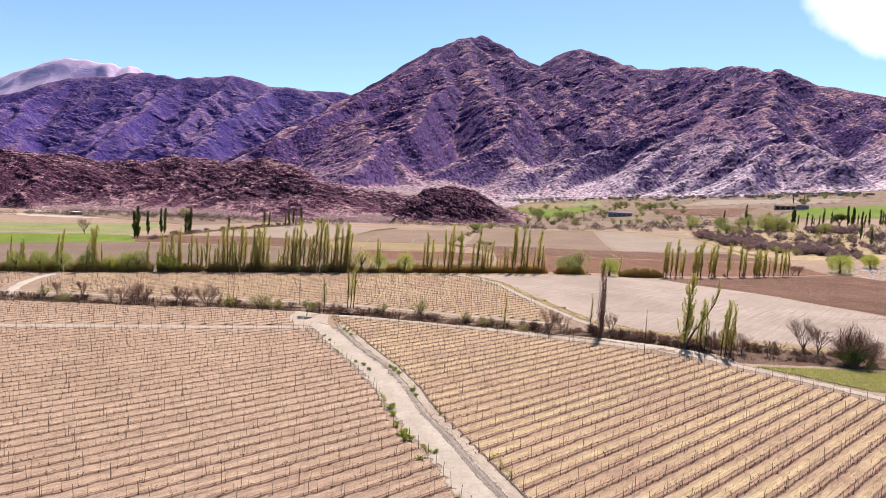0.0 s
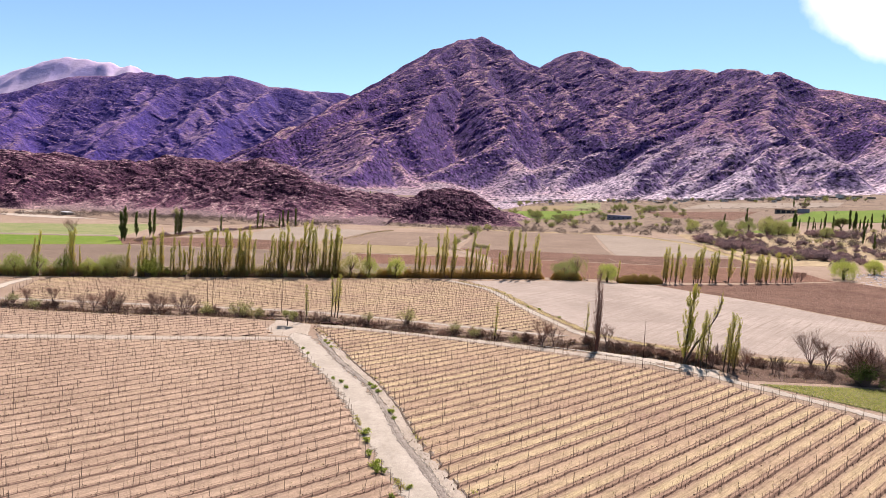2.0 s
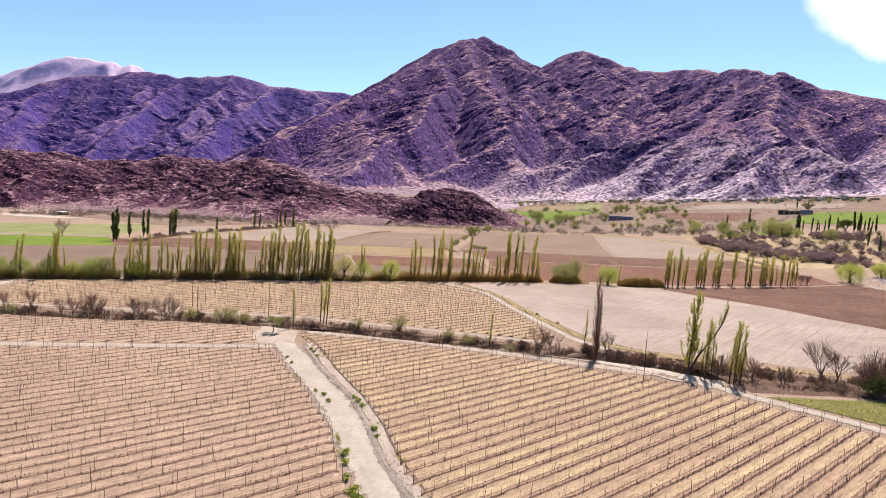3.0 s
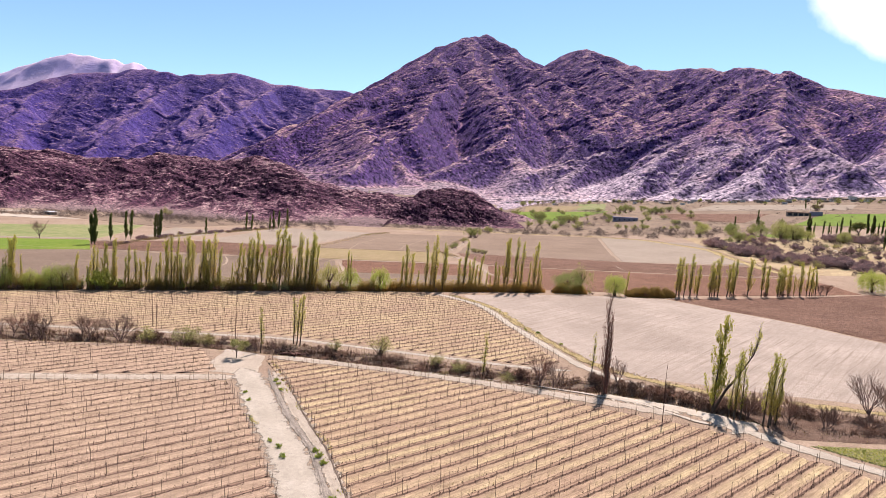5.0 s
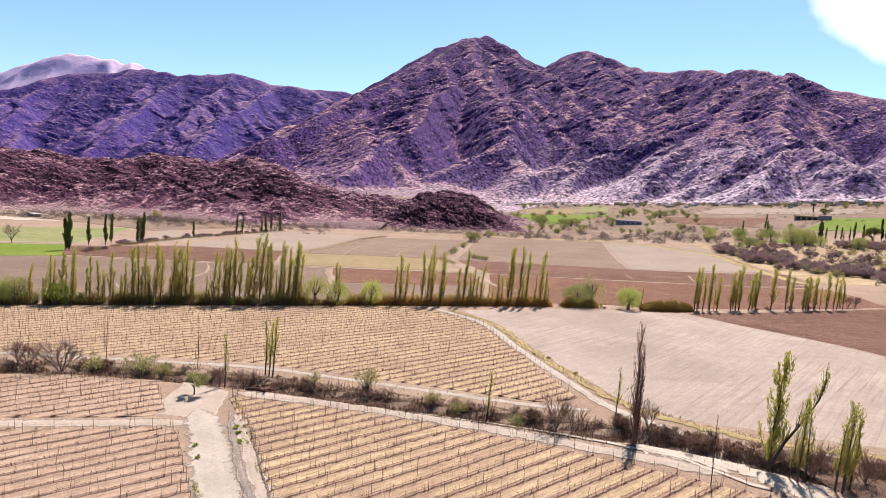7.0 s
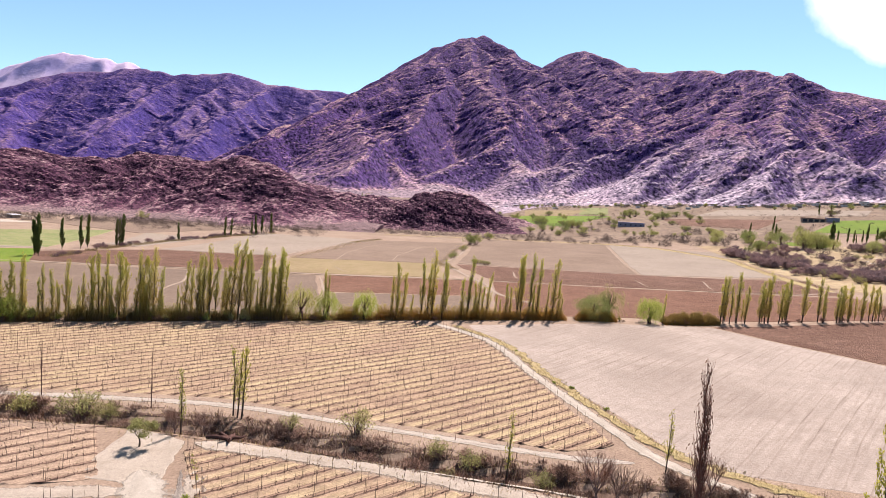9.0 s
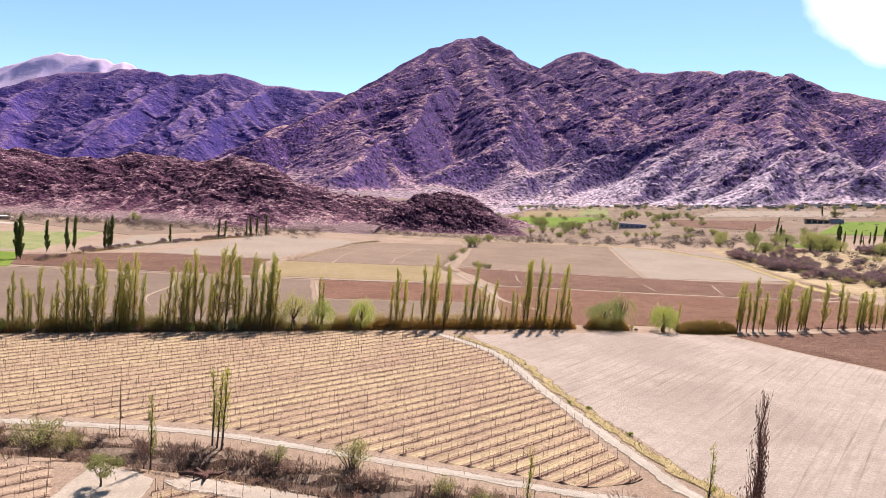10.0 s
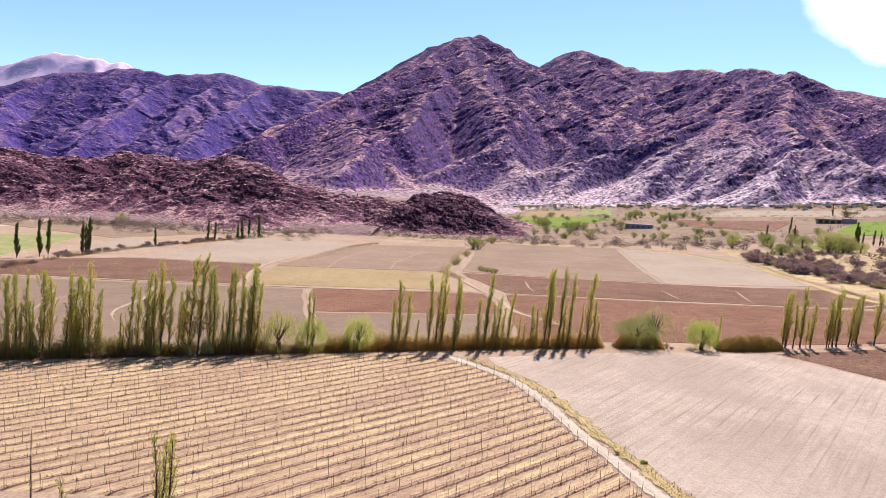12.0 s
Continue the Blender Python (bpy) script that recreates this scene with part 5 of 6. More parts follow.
POLES = Kinds([lambda k=k: poplar("dead_poplar", 9, 70 + k, 0, BARK, "thin dead leafless poplar trunk by the ditch", 0.2, 0.6, "dead poplars", 3.0, DEAD_WOOD) for k in range(2)])
SCRUB = Kinds([lambda k=k: bush("scrub_bush", 2.4, 2.0, 80 + k, PURPLE_TWIG, "dense purplish-grey leafless scrub bush", 620, 0.17, 30, "scrub bushes") for k in range(4)])
GREEN_BUSH = Kinds([lambda k=k: bush("green_bush", 3.0, 2.2, 90 + k, VALLEY_LEAF, "rounded light green bush in the valley", 760, 0.13, 26, "green bushes") for k in range(3)])
OLIVE_BUSH = Kinds([lambda k=k: bush("olive_bush", 2.4, 1.7, 100 + k, OLIVE_LEAF, "olive-green bush on dry ground", 1300, 0.065, 34, "olive bushes") for k in range(3)])
BARE = Kinds([lambda k=k: bare_shrub("bare_tree", 5, 110 + k, "leafless bare shrubby tree with upright brown branches", "bare trees", 5 + k % 3, 0.42 + 0.08 * (k % 3)) for k in range(5)])
BRUSH = Kinds([lambda k=k: bush("brush_bush", 1.5, 1.2, 120 + k, TWIG, "low brown leafless brush beside the ditch", 330, 0.12, 30, "ditch brush", None, True) for k in range(4)])
AIRY = Kinds([lambda k=k: willow("young_tree", 7, 330 + k, (AIRY_LEAF, WILLOW_LEAF)[k % 2], "young tree with an airy yellow-green crown among poplars", "young trees", 0.42 + 0.07 * k, 0.40) for k in range(4)])
WILLOWS = Kinds([lambda k=k: willow("willow_tree", 7, 130 + k, WILLOW_LEAF, "rounded willow with fresh yellow-green leaves", "willows", 0.85 + 0.15 * k, 0.42 + 0.04 * k) for k in range(3)])
GREY_WILLOWS = Kinds([lambda k=k: willow("willow_tree", 7, 230 + k, OLD_WILLOW_LEAF, "grey-green spreading willow among scrub", "willows", 0.7, 0.46) for k in range(2)])


def row_y(x):
    """The line of the poplar row."""
    return 223.5 + 0.318 * x - 2.5 * math.exp(-((x - 55) / 28) ** 2)


trng = random.Random(31)
ROW_WEST = [(-127.8, 10), (-124.7, 9), (-115.8, 12), (-108.3, 12), (-107.2, 13), (-93.6, 9), (-90.2, 11), (-87.9, 12), (-84.8, 13), (-82.2, 11), (-80.6, 10), (-78, 12), (-74.6, 10), (-73.3, 13), (-72, 14), (-70.7, 14), (-69.5, 9), (-68.2, 14), (-65.3, 14), (-64.3, 13), (-63.3, 8), (-62, 15), (-60.8, 11), (-57.5, 7), (-55.9, 13)]
ROW_GROVE = [(-53.4, 14), (-52.5, 14), (-51.5, 12), (-50.7, 16), (-49.9, 13), (-48.7, 11), (-47.6, 12), (-46.5, 17), (-45.1, 17), (-43.7, 15), (-42.5, 15), (-40.5, 15), (-39.6, 15), (-38.6, 14), (-37.4, 16), (-36.6, 15), (-35.6, 13), (-26.9, 11), (-26, 10), (-11.5, 10), (-10.3, 13), (-8.9, 11), (-6.9, 6), (-4.4, 14), (-3, 13), (-1.8, 16), (0.6, 14), (1.4, 13)]
ROW_MID = [(5.5, 10), (7, 15), (8.7, 9), (9.5, 10), (11.7, 11), (14.1, 6), (16.6, 9), (19.7, 16), (20.6, 15), (22.9, 16), (24.8, 15), (23.8, 6), (27.4, 9), (29.1, 15), (30.7, 10), (60.9, 8), (79.9, 12), (81.2, 12), (82.7, 10), (85.6, 13), (88, 10), (92.8, 11), (94.9, 12), (96.3, 13), (99.8, 11), (101.6, 9), (102.9, 12)]
ROW_EAST = [(108.5, 12), (114.6, 12), (117.2, 10), (120.9, 10), (121.8, 9), (123.7, 10), (125.4, 10), (126.8, 10), (130.4, 11), (133.8, 10), (135, 10), (137.6, 9)]
for x, h in ROW_WEST + ROW_GROVE + ROW_MID + ROW_EAST:
    POPLARS.set(x, row_y(x) + trng.gauss(0, 0.5), h * (1.1 if x > 75 else 1.02), 13, (1.5 if x > 75 else 2.5) + trng.gauss(0, 1.0), trng.uniform(1.05, 1.35) if x > 75 else trng.uniform(0.8, 1.1))
    for _ in range(trng.choice((0, 0, 1)) if x > -55 else trng.choice((1, 1, 2))):
        POPLARS.set(x + trng.choice((-0.9, 0.8, 1.3)), row_y(x) + trng.gauss(0, 0.6), h * trng.uniform(0.5, 0.95), 13, 2.0 + trng.gauss(0, 1.0), trng.uniform(0.7, 0.95))
for x, h in ((56.7, 7.2),):
    WILLOWS.set(x, row_y(x) - 0.8, h, 7, 0, 1.12)
for x, h in ((-31.6, 8.8), (-26, 7.2), (-17.6, 7.4), (-126, 6.5), (-120.3, 7), (-115, 6.8), (-108.8, 6.6), (-103, 5.5), (-98.5, 6.6), (-96, 7.2), (-86.5, 6.2)):
    AIRY.set(x, row_y(x) - 0.8, h, 7, 0, 0.95)
place(willow("old_willow", 7.6, 140, OLD_WILLOW_LEAF, "large old willow with thin green leaves", "", 1.0, 0.62), 40.6, row_y(40.6))
place(willow("half_bare_willow", 9.8, 141, OLD_WILLOW_LEAF, "tall half-bare willow with crooked grey limbs", "", 0.35, 0.40), 45, row_y(45) + 0.6)
place(bush("green_bush", 6, 3.2, 141, GREEN_LEAF, "large leafy green shrub among poplar trunks", 900, 0.24, 40), -88, row_y(-88) - 1.5)

# canes and brush under the poplar row
cane, green_cane = Build(), Build()
for _ in range(52000):
    x = trng.uniform(-135, 47)
    d = noise.noise(Vector((x * 0.09, 3, 0))) + 0.5 * noise.noise(Vector((x * 0.5, 8, 0)))
    if 33 < x < 35.5 or (x < -33 and noise.noise(Vector((x * 0.3, 9, 0))) < -0.35):
        continue
    h = trng.uniform(0.8, 3.3) * (1.0 + 0.5 * d) * 1.1 * (0.55 if -34 < x < -29 or -27.5 < x < -23.5 or -19 < x < -15 else 1.0)
    h *= min(1.0, 0.25 + min(abs(x - 33), abs(x - 35.5), abs(x - 47)) / 2.5)
    c = Vector((x, row_y(x) + trng.gauss(-0.3, 0.8), 0))
    c.z = land(c.x, c.y) - 0.05
    green = x < -24 + trng.gauss(0, 5) and trng.random() < 0.8
    lean = (trng.gauss(0.08, 0.28), trng.gauss(0, 0.26))
    (green_cane if green else cane).blade(c, h, trng.uniform(0.014, 0.034), lean)
    for _ in range(2 if green else 1):
        s = trng.uniform(0.35, 1.05)
        (green_cane if green else cane).spray(c + Vector((lean[0] * s + trng.gauss(0, 0.08), lean[1] * s, h * s)), trng.uniform(0.08, 0.2), trng)
tagged(new("green_thicket", green_cane.mesh("green_thicket", GREEN_CANE)), "yellow-green leafy shoots under the poplars", "thicket", "", "stuff")
tagged(new("cane_thicket", cane.mesh("cane_thicket", CANE)), "yellow-green cane thicket under the poplars", "canes", "", "stuff")
cane = Build()
for _ in range(9000):
    x = trng.uniform(61.0, 79.0)
    h = trng.uniform(2.0, 4.8) * (0.3 + 0.45 * math.sin((x - 61) / 18 * math.pi) ** 0.5 + 0.3 * noise.noise(Vector((x * 0.6, 2, 0))))
    c = Vector((x, row_y(x) + trng.gauss(0, 1.0), 0))
    c.z = land(c.x, c.y) - 0.05
    cane.blade(c, h, trng.uniform(0.018, 0.04), (trng.gauss(0, 0.35), trng.gauss(0, 0.35)))
    cane.spray(c + Vector((trng.gauss(0, 0.3), trng.gauss(0, 0.3), h * trng.uniform(0.5, 1))), trng.uniform(0.1, 0.22), trng)
tagged(new("reed_thicket", cane.mesh("reed_thicket", DARK_CANE)), "dense olive-brown reed thicket", "reeds", "", "stuff")
THICKET = Kinds([lambda k=k: bush("thicket_bush", 3.4, 1.5 + 0.3 * (k % 2), 200 + k, (GREEN_LEAF, POPLAR_LEAF, OLIVE_LEAF)[k % 3], ("bright green young shrub under the poplars", "olive-yellow shoots at the poplar trunks", "grey-olive shrub under the poplars")[k % 3], 420, 0.15, 26, "shrubs under poplars") for k in range(6)])
for _ in range(56):
    x = trng.uniform(-133, -33)
    THICKET.set(x, row_y(x) + trng.gauss(-0.4, 0.9), trng.uniform(1.2, 3.0), 3.4, 0, trng.uniform(0.7, 1.0))
for x in (-22.5, 38.5, 40, 45.5, 48):
    THICKET.set(x, row_y(x) - 0.4, trng.uniform(1.6, 3.0), 3.4, 0, 0.9)
for x in np.arange(-132, 140, 3.1):
    if trng.random() < (0.75 if x < 36 else 0.35):
        BRUSH.set(x + trng.gauss(0, 1), row_y(x) - 0.8 + trng.gauss(0, 0.5), trng.uniform(0.7, 1.7), 1.5, 0, 1.2)

# trees along the ditch
for x, y, h in ((-29.9, 146, 8.2), (-25.7, 152.5, 9.3), (-24.9, 151.8, 9.2), (-24.2, 151.4, 10), (10, 140.7, 8.2), (29, 143.4, 7.2), (45.2, 126.2, 7), (45.6, 125.2, 10), (47, 126.2, 9), (49, 123.6, 9), (49.5, 123.1, 10.2), (50.2, 124, 8.5), (51.1, 124.3, 9.2)):
    (SPARSE if x < 40 or h < 9.1 else POPLARS).set(x, y, h, 13, 2.0 + trng.gauss(0, 1), 1.1)
place(poplar("dead_poplar", 16, 72, 0.4, TWIG, "tall dark dead poplar with upright bare branches", 0.03, 0.95, "dead poplars", 15, RED_WOOD), 29.3, 134.8, 1, 0, -1.5)
place(poplar("dead_poplar", 13, 73, 0.5, TWIG, "tall dark dead poplar with upright bare branches", 0.04, 0.5, "dead poplars", 11, RED_WOOD), 29.6, 135.0, 1, 90, 1)
big = place(poplar("forked_poplar", 15, 74, 11, DITCH_LEAF, "large poplar with a leaning half-bare side limb", 0.12, 1.4, "", 4.0), 44.2, 129.3, 1, 0, 2)
limb, spray = Build(), Build()
lp = [Vector((0.1, 0, 1.0)), Vector((1.6, 0.2, 4.2)), Vector((3.4, 0.2, 7.0)), Vector((5.0, 0, 10.2)), Vector((5.6, 0, 12.8))]
limb.chain(lp, 0.24, 0.04, 6)
lrng = random.Random(75)
for i in range(34):
    s = lrng.uniform(0.9, 3.9)
    p = lp[int(s)].lerp(lp[int(s) + 1], s % 1)
    q = p + Vector((lrng.gauss(0.1, 0.35), lrng.gauss(0, 0.35), lrng.uniform(1.2, 3.0)))
    limb.chain([p, p.lerp(q, 0.5) + Vector((lrng.gauss(0, 0.15), 0, 0)), q], 0.06, 0.012, 3)
    for _ in range(30 if s > 2.2 else 10):
        spray.spray(p.lerp(q, lrng.uniform(0.3, 1.1)) + Vector((lrng.gauss(0, 0.15), lrng.gauss(0, 0.15), 0)), lrng.uniform(0.07, 0.16), lrng)
part("side_limb", limb, BARK, big, "bare leaning side limb", True)
part("side_limb_leaves", spray, DITCH_LEAF, big)
for x, y, h in ((34.6, 122.8, 9), (-53.6, 155.3, 8.3), (-37.2, 153.3, 9.2), (-56.5, 159.6, 7)):
    POLES.set(x, y, h * 0.92, 9, 0.5, 0.62)
log = thing("fallen_log", "dark gnarled fallen tree stump with broken roots on sand", "log")
b, lrng = Build(), random.Random(78)
for k in range(5):
    a = k * 1.2 + lrng.uniform(0, 0.7)
    p = Vector((0.5 * math.cos(a), 0.5 * math.sin(a), 0.12))
    b.chain([Vector((0, 0, 0.25)), p + Vector((0, 0, 0.3)), p * 2.4 + Vector((0, 0, lrng.uniform(-0.2, 0.7))), p * 3.2 + Vector((lrng.gauss(0, 0.2), 0, lrng.uniform(-0.2, 0.8)))], 0.3, 0.08, 6)
part("stump", b, DEAD_WOOD, log, "", True)
b = Build()
b.chain([Vector((-2.9, 0.5, 0.1)), Vector((-2.0, 0.3, 0.3)), Vector((-1.0, 0.1, 0.35)), Vector((0.2, 0, 0.3))], 0.2, 0.32, 7)
part("trunk", b, DEAD_WOOD, log, "", True)
place(log, -23.3, 144.7, 1.05)
place(broad_tree("small_tree", 4.0, 150, OLIVE_LEAF, "small round olive-green tree on bare sand", 60, 0.0, 0.075, 1, 0.5, 0.34, 3, None, "", 0.03), -32.6, 141.2)
for x, y, h in ((-73.5, 148.1, 7), (-71.2, 147.6, 5.6), (-77.4, 149, 4.2), (-63.4, 149.6, 5), (-65, 150, 4.4), (-57.6, 149, 7.2), (-87.5, 150.6, 4.4), (-80, 149, 3.6), (-93.2, 150.4, 3.8), (58.8, 124.6, 5.4), (67.2, 128.7, 7.4), (69.4, 128.2, 6.2), (19.1, 136.2, 6), (21.2, 136, 4.4), (35.8, 132.4, 3.2), (32, 138.4, 5), (-27.5, 147.5, 4), (-31, 146.8, 3.6), (48.5, 127, 6), (53.5, 126, 6.5), (140.5, 268.5, 5), (143, 269, 5), (64, 124, 3.5), (78, 125, 5), (82, 121, 6), (86, 124, 6), (75.5, 122, 5.5)):
    BARE.set(x, y, h, 5, 0, 1.15)
place(bush("dark_bush", 7.6, 4.2, 151, BARE_TWIG, "large dense mauve-brown leafless bush", 8000, 0.12, 110, "", None, True), 71.6, 121.5)
place(bush("dark_bush", 4.2, 3.0, 154, DARK_POPLAR_LEAF, "dense dark green bush at the edge of a crop plot", 1800, 0.16, 40), 70.8, 119.2)
place(bush("green_bush", 3.4, 1.7, 152, OLIVE_LEAF, "rounded grey-green bush beside the ditch", 800, 0.14, 34), -53, 150.6)
for x, y, h in ((-45.3, 150.4, 5), (-41.5, 150.5, 3.2), (-8.6, 148.9, 4), (-17, 149, 2.5), (2, 144, 2.6), (6, 142.4, 2.8), (14, 140, 2.6), (-90, 148, 3.2), (-96, 150, 2.6)):
    OLIVE_BUSH.set(x, y, h, 2.4, 0, 0.9)
for _ in range(150):
    x = trng.uniform(-125, 92)
    off = trng.choice((-1.9, 1.9, -1.2, 1.4, 2.6)) + trng.gauss(0, 0.5)
    if 31 < x < 46 and off < 0:
        off = trng.uniform(0.8, 3.0)
    BRUSH.set(x, along(DITCH, x) + off, trng.uniform(0.5, 1.45), 1.5, 0, trng.uniform(1.0, 1.7))
for _ in range(26):
    x = trng.uniform(49, 92)
    BRUSH.set(x, trng.uniform(119.5, 131), trng.uniform(0.6, 1.8), 1.5, 0, 1.3)
for _ in range(34):
    x = trng.uniform(27, 60)
    BRUSH.set(x, along(DITCH, x) + trng.uniform(1.2, 4.6), trng.uniform(0.6, 1.9), 1.5, 0, trng.uniform(1.0, 1.5))
place(bush("straw_tuft", 0.9, 1.1, 153, STRAW, "round tuft of orange-yellow dry grass", 500, 0.13, 50, "", STRAW), 3.3, 140.6)

brush = Build()
for _ in range(30000):
    x = trng.uniform(-128, 96)
    off = trng.gauss(0, 2.0)
    if (-45 < x < -16 and off < -1.6) or noise.noise(Vector((x * 0.28, off * 0.3, 4))) < -0.05:
        continue
    if 29 < x < 47 and off < 0.6:
        off = trng.uniform(0.6, 3.2)
    c = Vector((x, along(DITCH, x) + off, 0))
    c.z = land(c.x, c.y) - 0.03
    h = trng.uniform(0.25, 1.15) * (1 + 0.6 * noise.noise(Vector((x * 0.2, off, 0))))
    brush.blade(c, h, trng.uniform(0.03, 0.07), (trng.gauss(0, 0.4), trng.gauss(0, 0.4)))
tagged(new("ditch_brush", brush.mesh("ditch_brush", TWIG)), "tangled brown dead brush along the ditch", "brush", "", "stuff")

# grass on the ditch banks, verges and track edges
tuft = Build()
for _ in range(9000):
    x = trng.uniform(-130, 95)
    c = Vector((x, along(DITCH, x) + trng.gauss(0, 2.4), 0))
    c.z = land(c.x, c.y)
    tuft.blade(c, trng.uniform(0.15, 0.55), 0.05, (trng.gauss(0, 0.15), trng.gauss(0, 0.15)))
for line, wide, count in (([(3.5, 216.8), (13.6, 204.3), (19.7, 182.8), (24.8, 166.8), (31, 150), (41, 141.3), (60, 134.2), (90, 128)], 0.6, 1600),):
    for _ in range(count):
        k = trng.randrange(len(line) - 1)
        s = trng.random()
        c = Vector((line[k][0] + (line[k + 1][0] - line[k][0]) * s + trng.gauss(0, wide), line[k][1] + (line[k + 1][1] - line[k][1]) * s + trng.gauss(0, wide), 0.1))
        tuft.blade(c, trng.uniform(0.12, 0.4), 0.05, (trng.gauss(0, 0.12), trng.gauss(0, 0.12)))
tagged(new("bank_grass", tuft.mesh("bank_grass", STRAW)), "yellow dry grass on ditch banks and verges", "grass", "", "stuff")
weeds = Build()
EDGE = [(8, 52), (1.9, 67), (-0.4, 74.5), (-3, 80), (-6.6, 88.4), (-9.3, 96.5), (-13.3, 106), (-19.3, 116.3), (-24.3, 127.7), (-27, 133), (-30, 138.5)]
for _ in range(5000):
    k = trng.randrange(len(EDGE) - 1)
    p = Vector(EDGE[k]).lerp(Vector(EDGE[k + 1]), trng.random())
    side = trng.choice((-2.3, -2.4, 3.4, 3.9, 4.3))
    if noise.noise(Vector((p.y * 0.3, side, 0))) < 0.27:
        continue
    c = Vector((p.x + side * 0.92 + trng.gauss(0, 0.22), p.y + side * 0.38, 0.1))
    weeds.blade(c, trng.uniform(0.06, 0.28), 0.06, (trng.gauss(0, 0.15), trng.gauss(0, 0.15)))
tagged(new("track_weeds", weeds.mesh("track_weeds", WEED_LEAF)), "patchy green and yellow weeds along the farm track", "weeds", "", "stuff")
stones = Build()
for _ in range(1300):
    k = trng.randrange(9)
    line = [(12.4, 46), (5, 63.6), (1.9, 71.2), (-1.2, 79.3), (-4.7, 87.6), (-7.3, 96.4), (-11, 106.2), (-16.9, 116.8), (-21.9, 127.6), (-25.4, 136)]
    t = trng.random()
    c = Vector((line[k][0] + (line[k + 1][0] - line[k][0]) * t + trng.gauss(0.3, 0.55), line[k][1] + (line[k + 1][1] - line[k][1]) * t, 0.15))
    r = trng.uniform(0.02, 0.05) if trng.random() < 0.93 else trng.uniform(0.05, 0.12)
    q = len(stones.v)
    stones.v += [c + Vector((r * math.cos(a) * trng.uniform(0.7, 1.3), r * math.sin(a) * trng.uniform(0.7, 1.3), -0.05)) for a in (0, 1.25, 2.5, 3.75, 5.0)] + [c + Vector((trng.gauss(0, 0.02), trng.gauss(0, 0.02), r * 0.8))]
    stones.f += [(q + i, q + (i + 1) % 5, q + 5) for i in range(5)]
tagged(new("track_stones", stones.mesh("track_stones", RUBBLE)), "loose grey stones along the track edge", "stones", "", "stuff")
crop = Build()
for _ in range(9000):
    a, c = trng.random(), trng.random()
    x, y = 52.5 + 11.5 * a + (22.5 - 1.0 * a) * c, 116.5 - 10.5 * a + (0.6 - 1.6 * a) * c
    crop.leaf(Vector((x + trng.gauss(0, 0.2), y + trng.gauss(0, 0.2), land(x, y) + 0.17 + trng.uniform(0, 0.18))), trng.uniform(0.06, 0.16), trng)
tagged(new("crop_leaves", crop.mesh("crop_leaves", WEED_LEAF)), "low green leaves of a small crop plot", "crop", "", "stuff")
TUFTS = Kinds([lambda k=k: bush("green_tuft", 0.7, 0.6, 160 + k, GREEN_LEAF, "low bright green weed tuft beside the track", 260, 0.09, 20, "green tufts", GREEN_LEAF) for k in range(2)])
for x, y, h in ((-8.7, 87.6, 0.9), (-8.2, 85.6, 0.7), (-7.4, 82, 0.7), (-6.4, 79.2, 0.9), (-5.8, 78, 0.9), (-4, 73, 0.5), (-15, 106.5, 0.6), (-13.8, 104, 0.6), (-16.5, 108, 0.5), (-10.6, 106, 0.6), (-9.8, 104.5, 0.7), (-9, 103, 0.6), (-21.5, 128.5, 0.5), (-22.3, 130, 0.6), (-20.4, 126, 0.5), (-6.4, 95, 0.7), (-5.8, 93, 0.5), (-2.5, 75, 0.5), (-25, 124, 0.5), (-23.5, 121, 0.5), (23.5, 173.5, 0.6), (21, 176, 0.5), (27, 164, 0.6), (16.5, 196, 0.4)):
    TUFTS.set(x, y, h, 0.7, 0, 1.0)

# ---- middle distance ----
far_scrub = Build()


def scrub_clump(x, y, h, rng, count=60):
    """A far scrub bush: an uneven heap of twig sprays."""
    for _ in range(count):
        a, r = rng.uniform(0, 6.283), rng.random() ** 0.6 * h * 0.8
        z = rng.uniform(0.05, 1.0) * h * (1 - 0.5 * (r / (h * 0.8)) ** 2)
        far_scrub.leaf(Vector((x + r * math.cos(a), y + r * math.sin(a), land(x, y) + z)), h * rng.uniform(0.06, 0.13), rng)


for x, y, h in ((-148.9, 294.7, 15), (-151, 296, 13), (-158.9, 324, 12.7), (-155.9, 332, 13.9), (-157.6, 339.7, 14.1), (-151.5, 351.8, 12.5), (-149.6, 353.4, 14.6), (-150.4, 352.6, 12), (-146.4, 404, 9.8), (-136.6, 446, 12), (-133.6, 448, 11), (-126.9, 466, 10), (-124.7, 467.4, 13), (-125.1, 481, 12), (-120, 485, 14), (265, 581, 11), (281.4, 618, 14), (251.7, 597, 11), (273.6, 433, 12), (254.9, 394, 11), (415, 760, 11), (405, 765, 12), (-104, 778, 14), (-101, 780, 12)):
    DARK_POPLARS.set(x, y, h, 13, 1.5, trng.uniform(0.75, 1.0))
for k in range(34):
    t = trng.random()
    x, y = along([(0, -143), (0.25, -152), (0.5, -151), (0.75, -140), (1.0, -122)], t), 294 + 200 * t
    SCRUB.set(x + trng.gauss(0, 1.5), y, trng.uniform(1.2, 3.0), 2.4, 0, 1.1)
EAST_POPLARS = [(281.8, 16), (283.1, 13), (285.3, 9.6), (290.6, 11), (293.8, 9.5), (295.1, 6.3), (298.2, 9.4), (300.5, 13.3), (305.4, 11.7), (314.9, 16), (317.3, 15), (318.3, 13.8), (320.7, 9), (322.8, 11.4), (324.6, 9), (326.9, 13), (333.2, 12.8), (334.5, 11.3), (336, 14), (341, 12), (345, 11), (352, 13)]
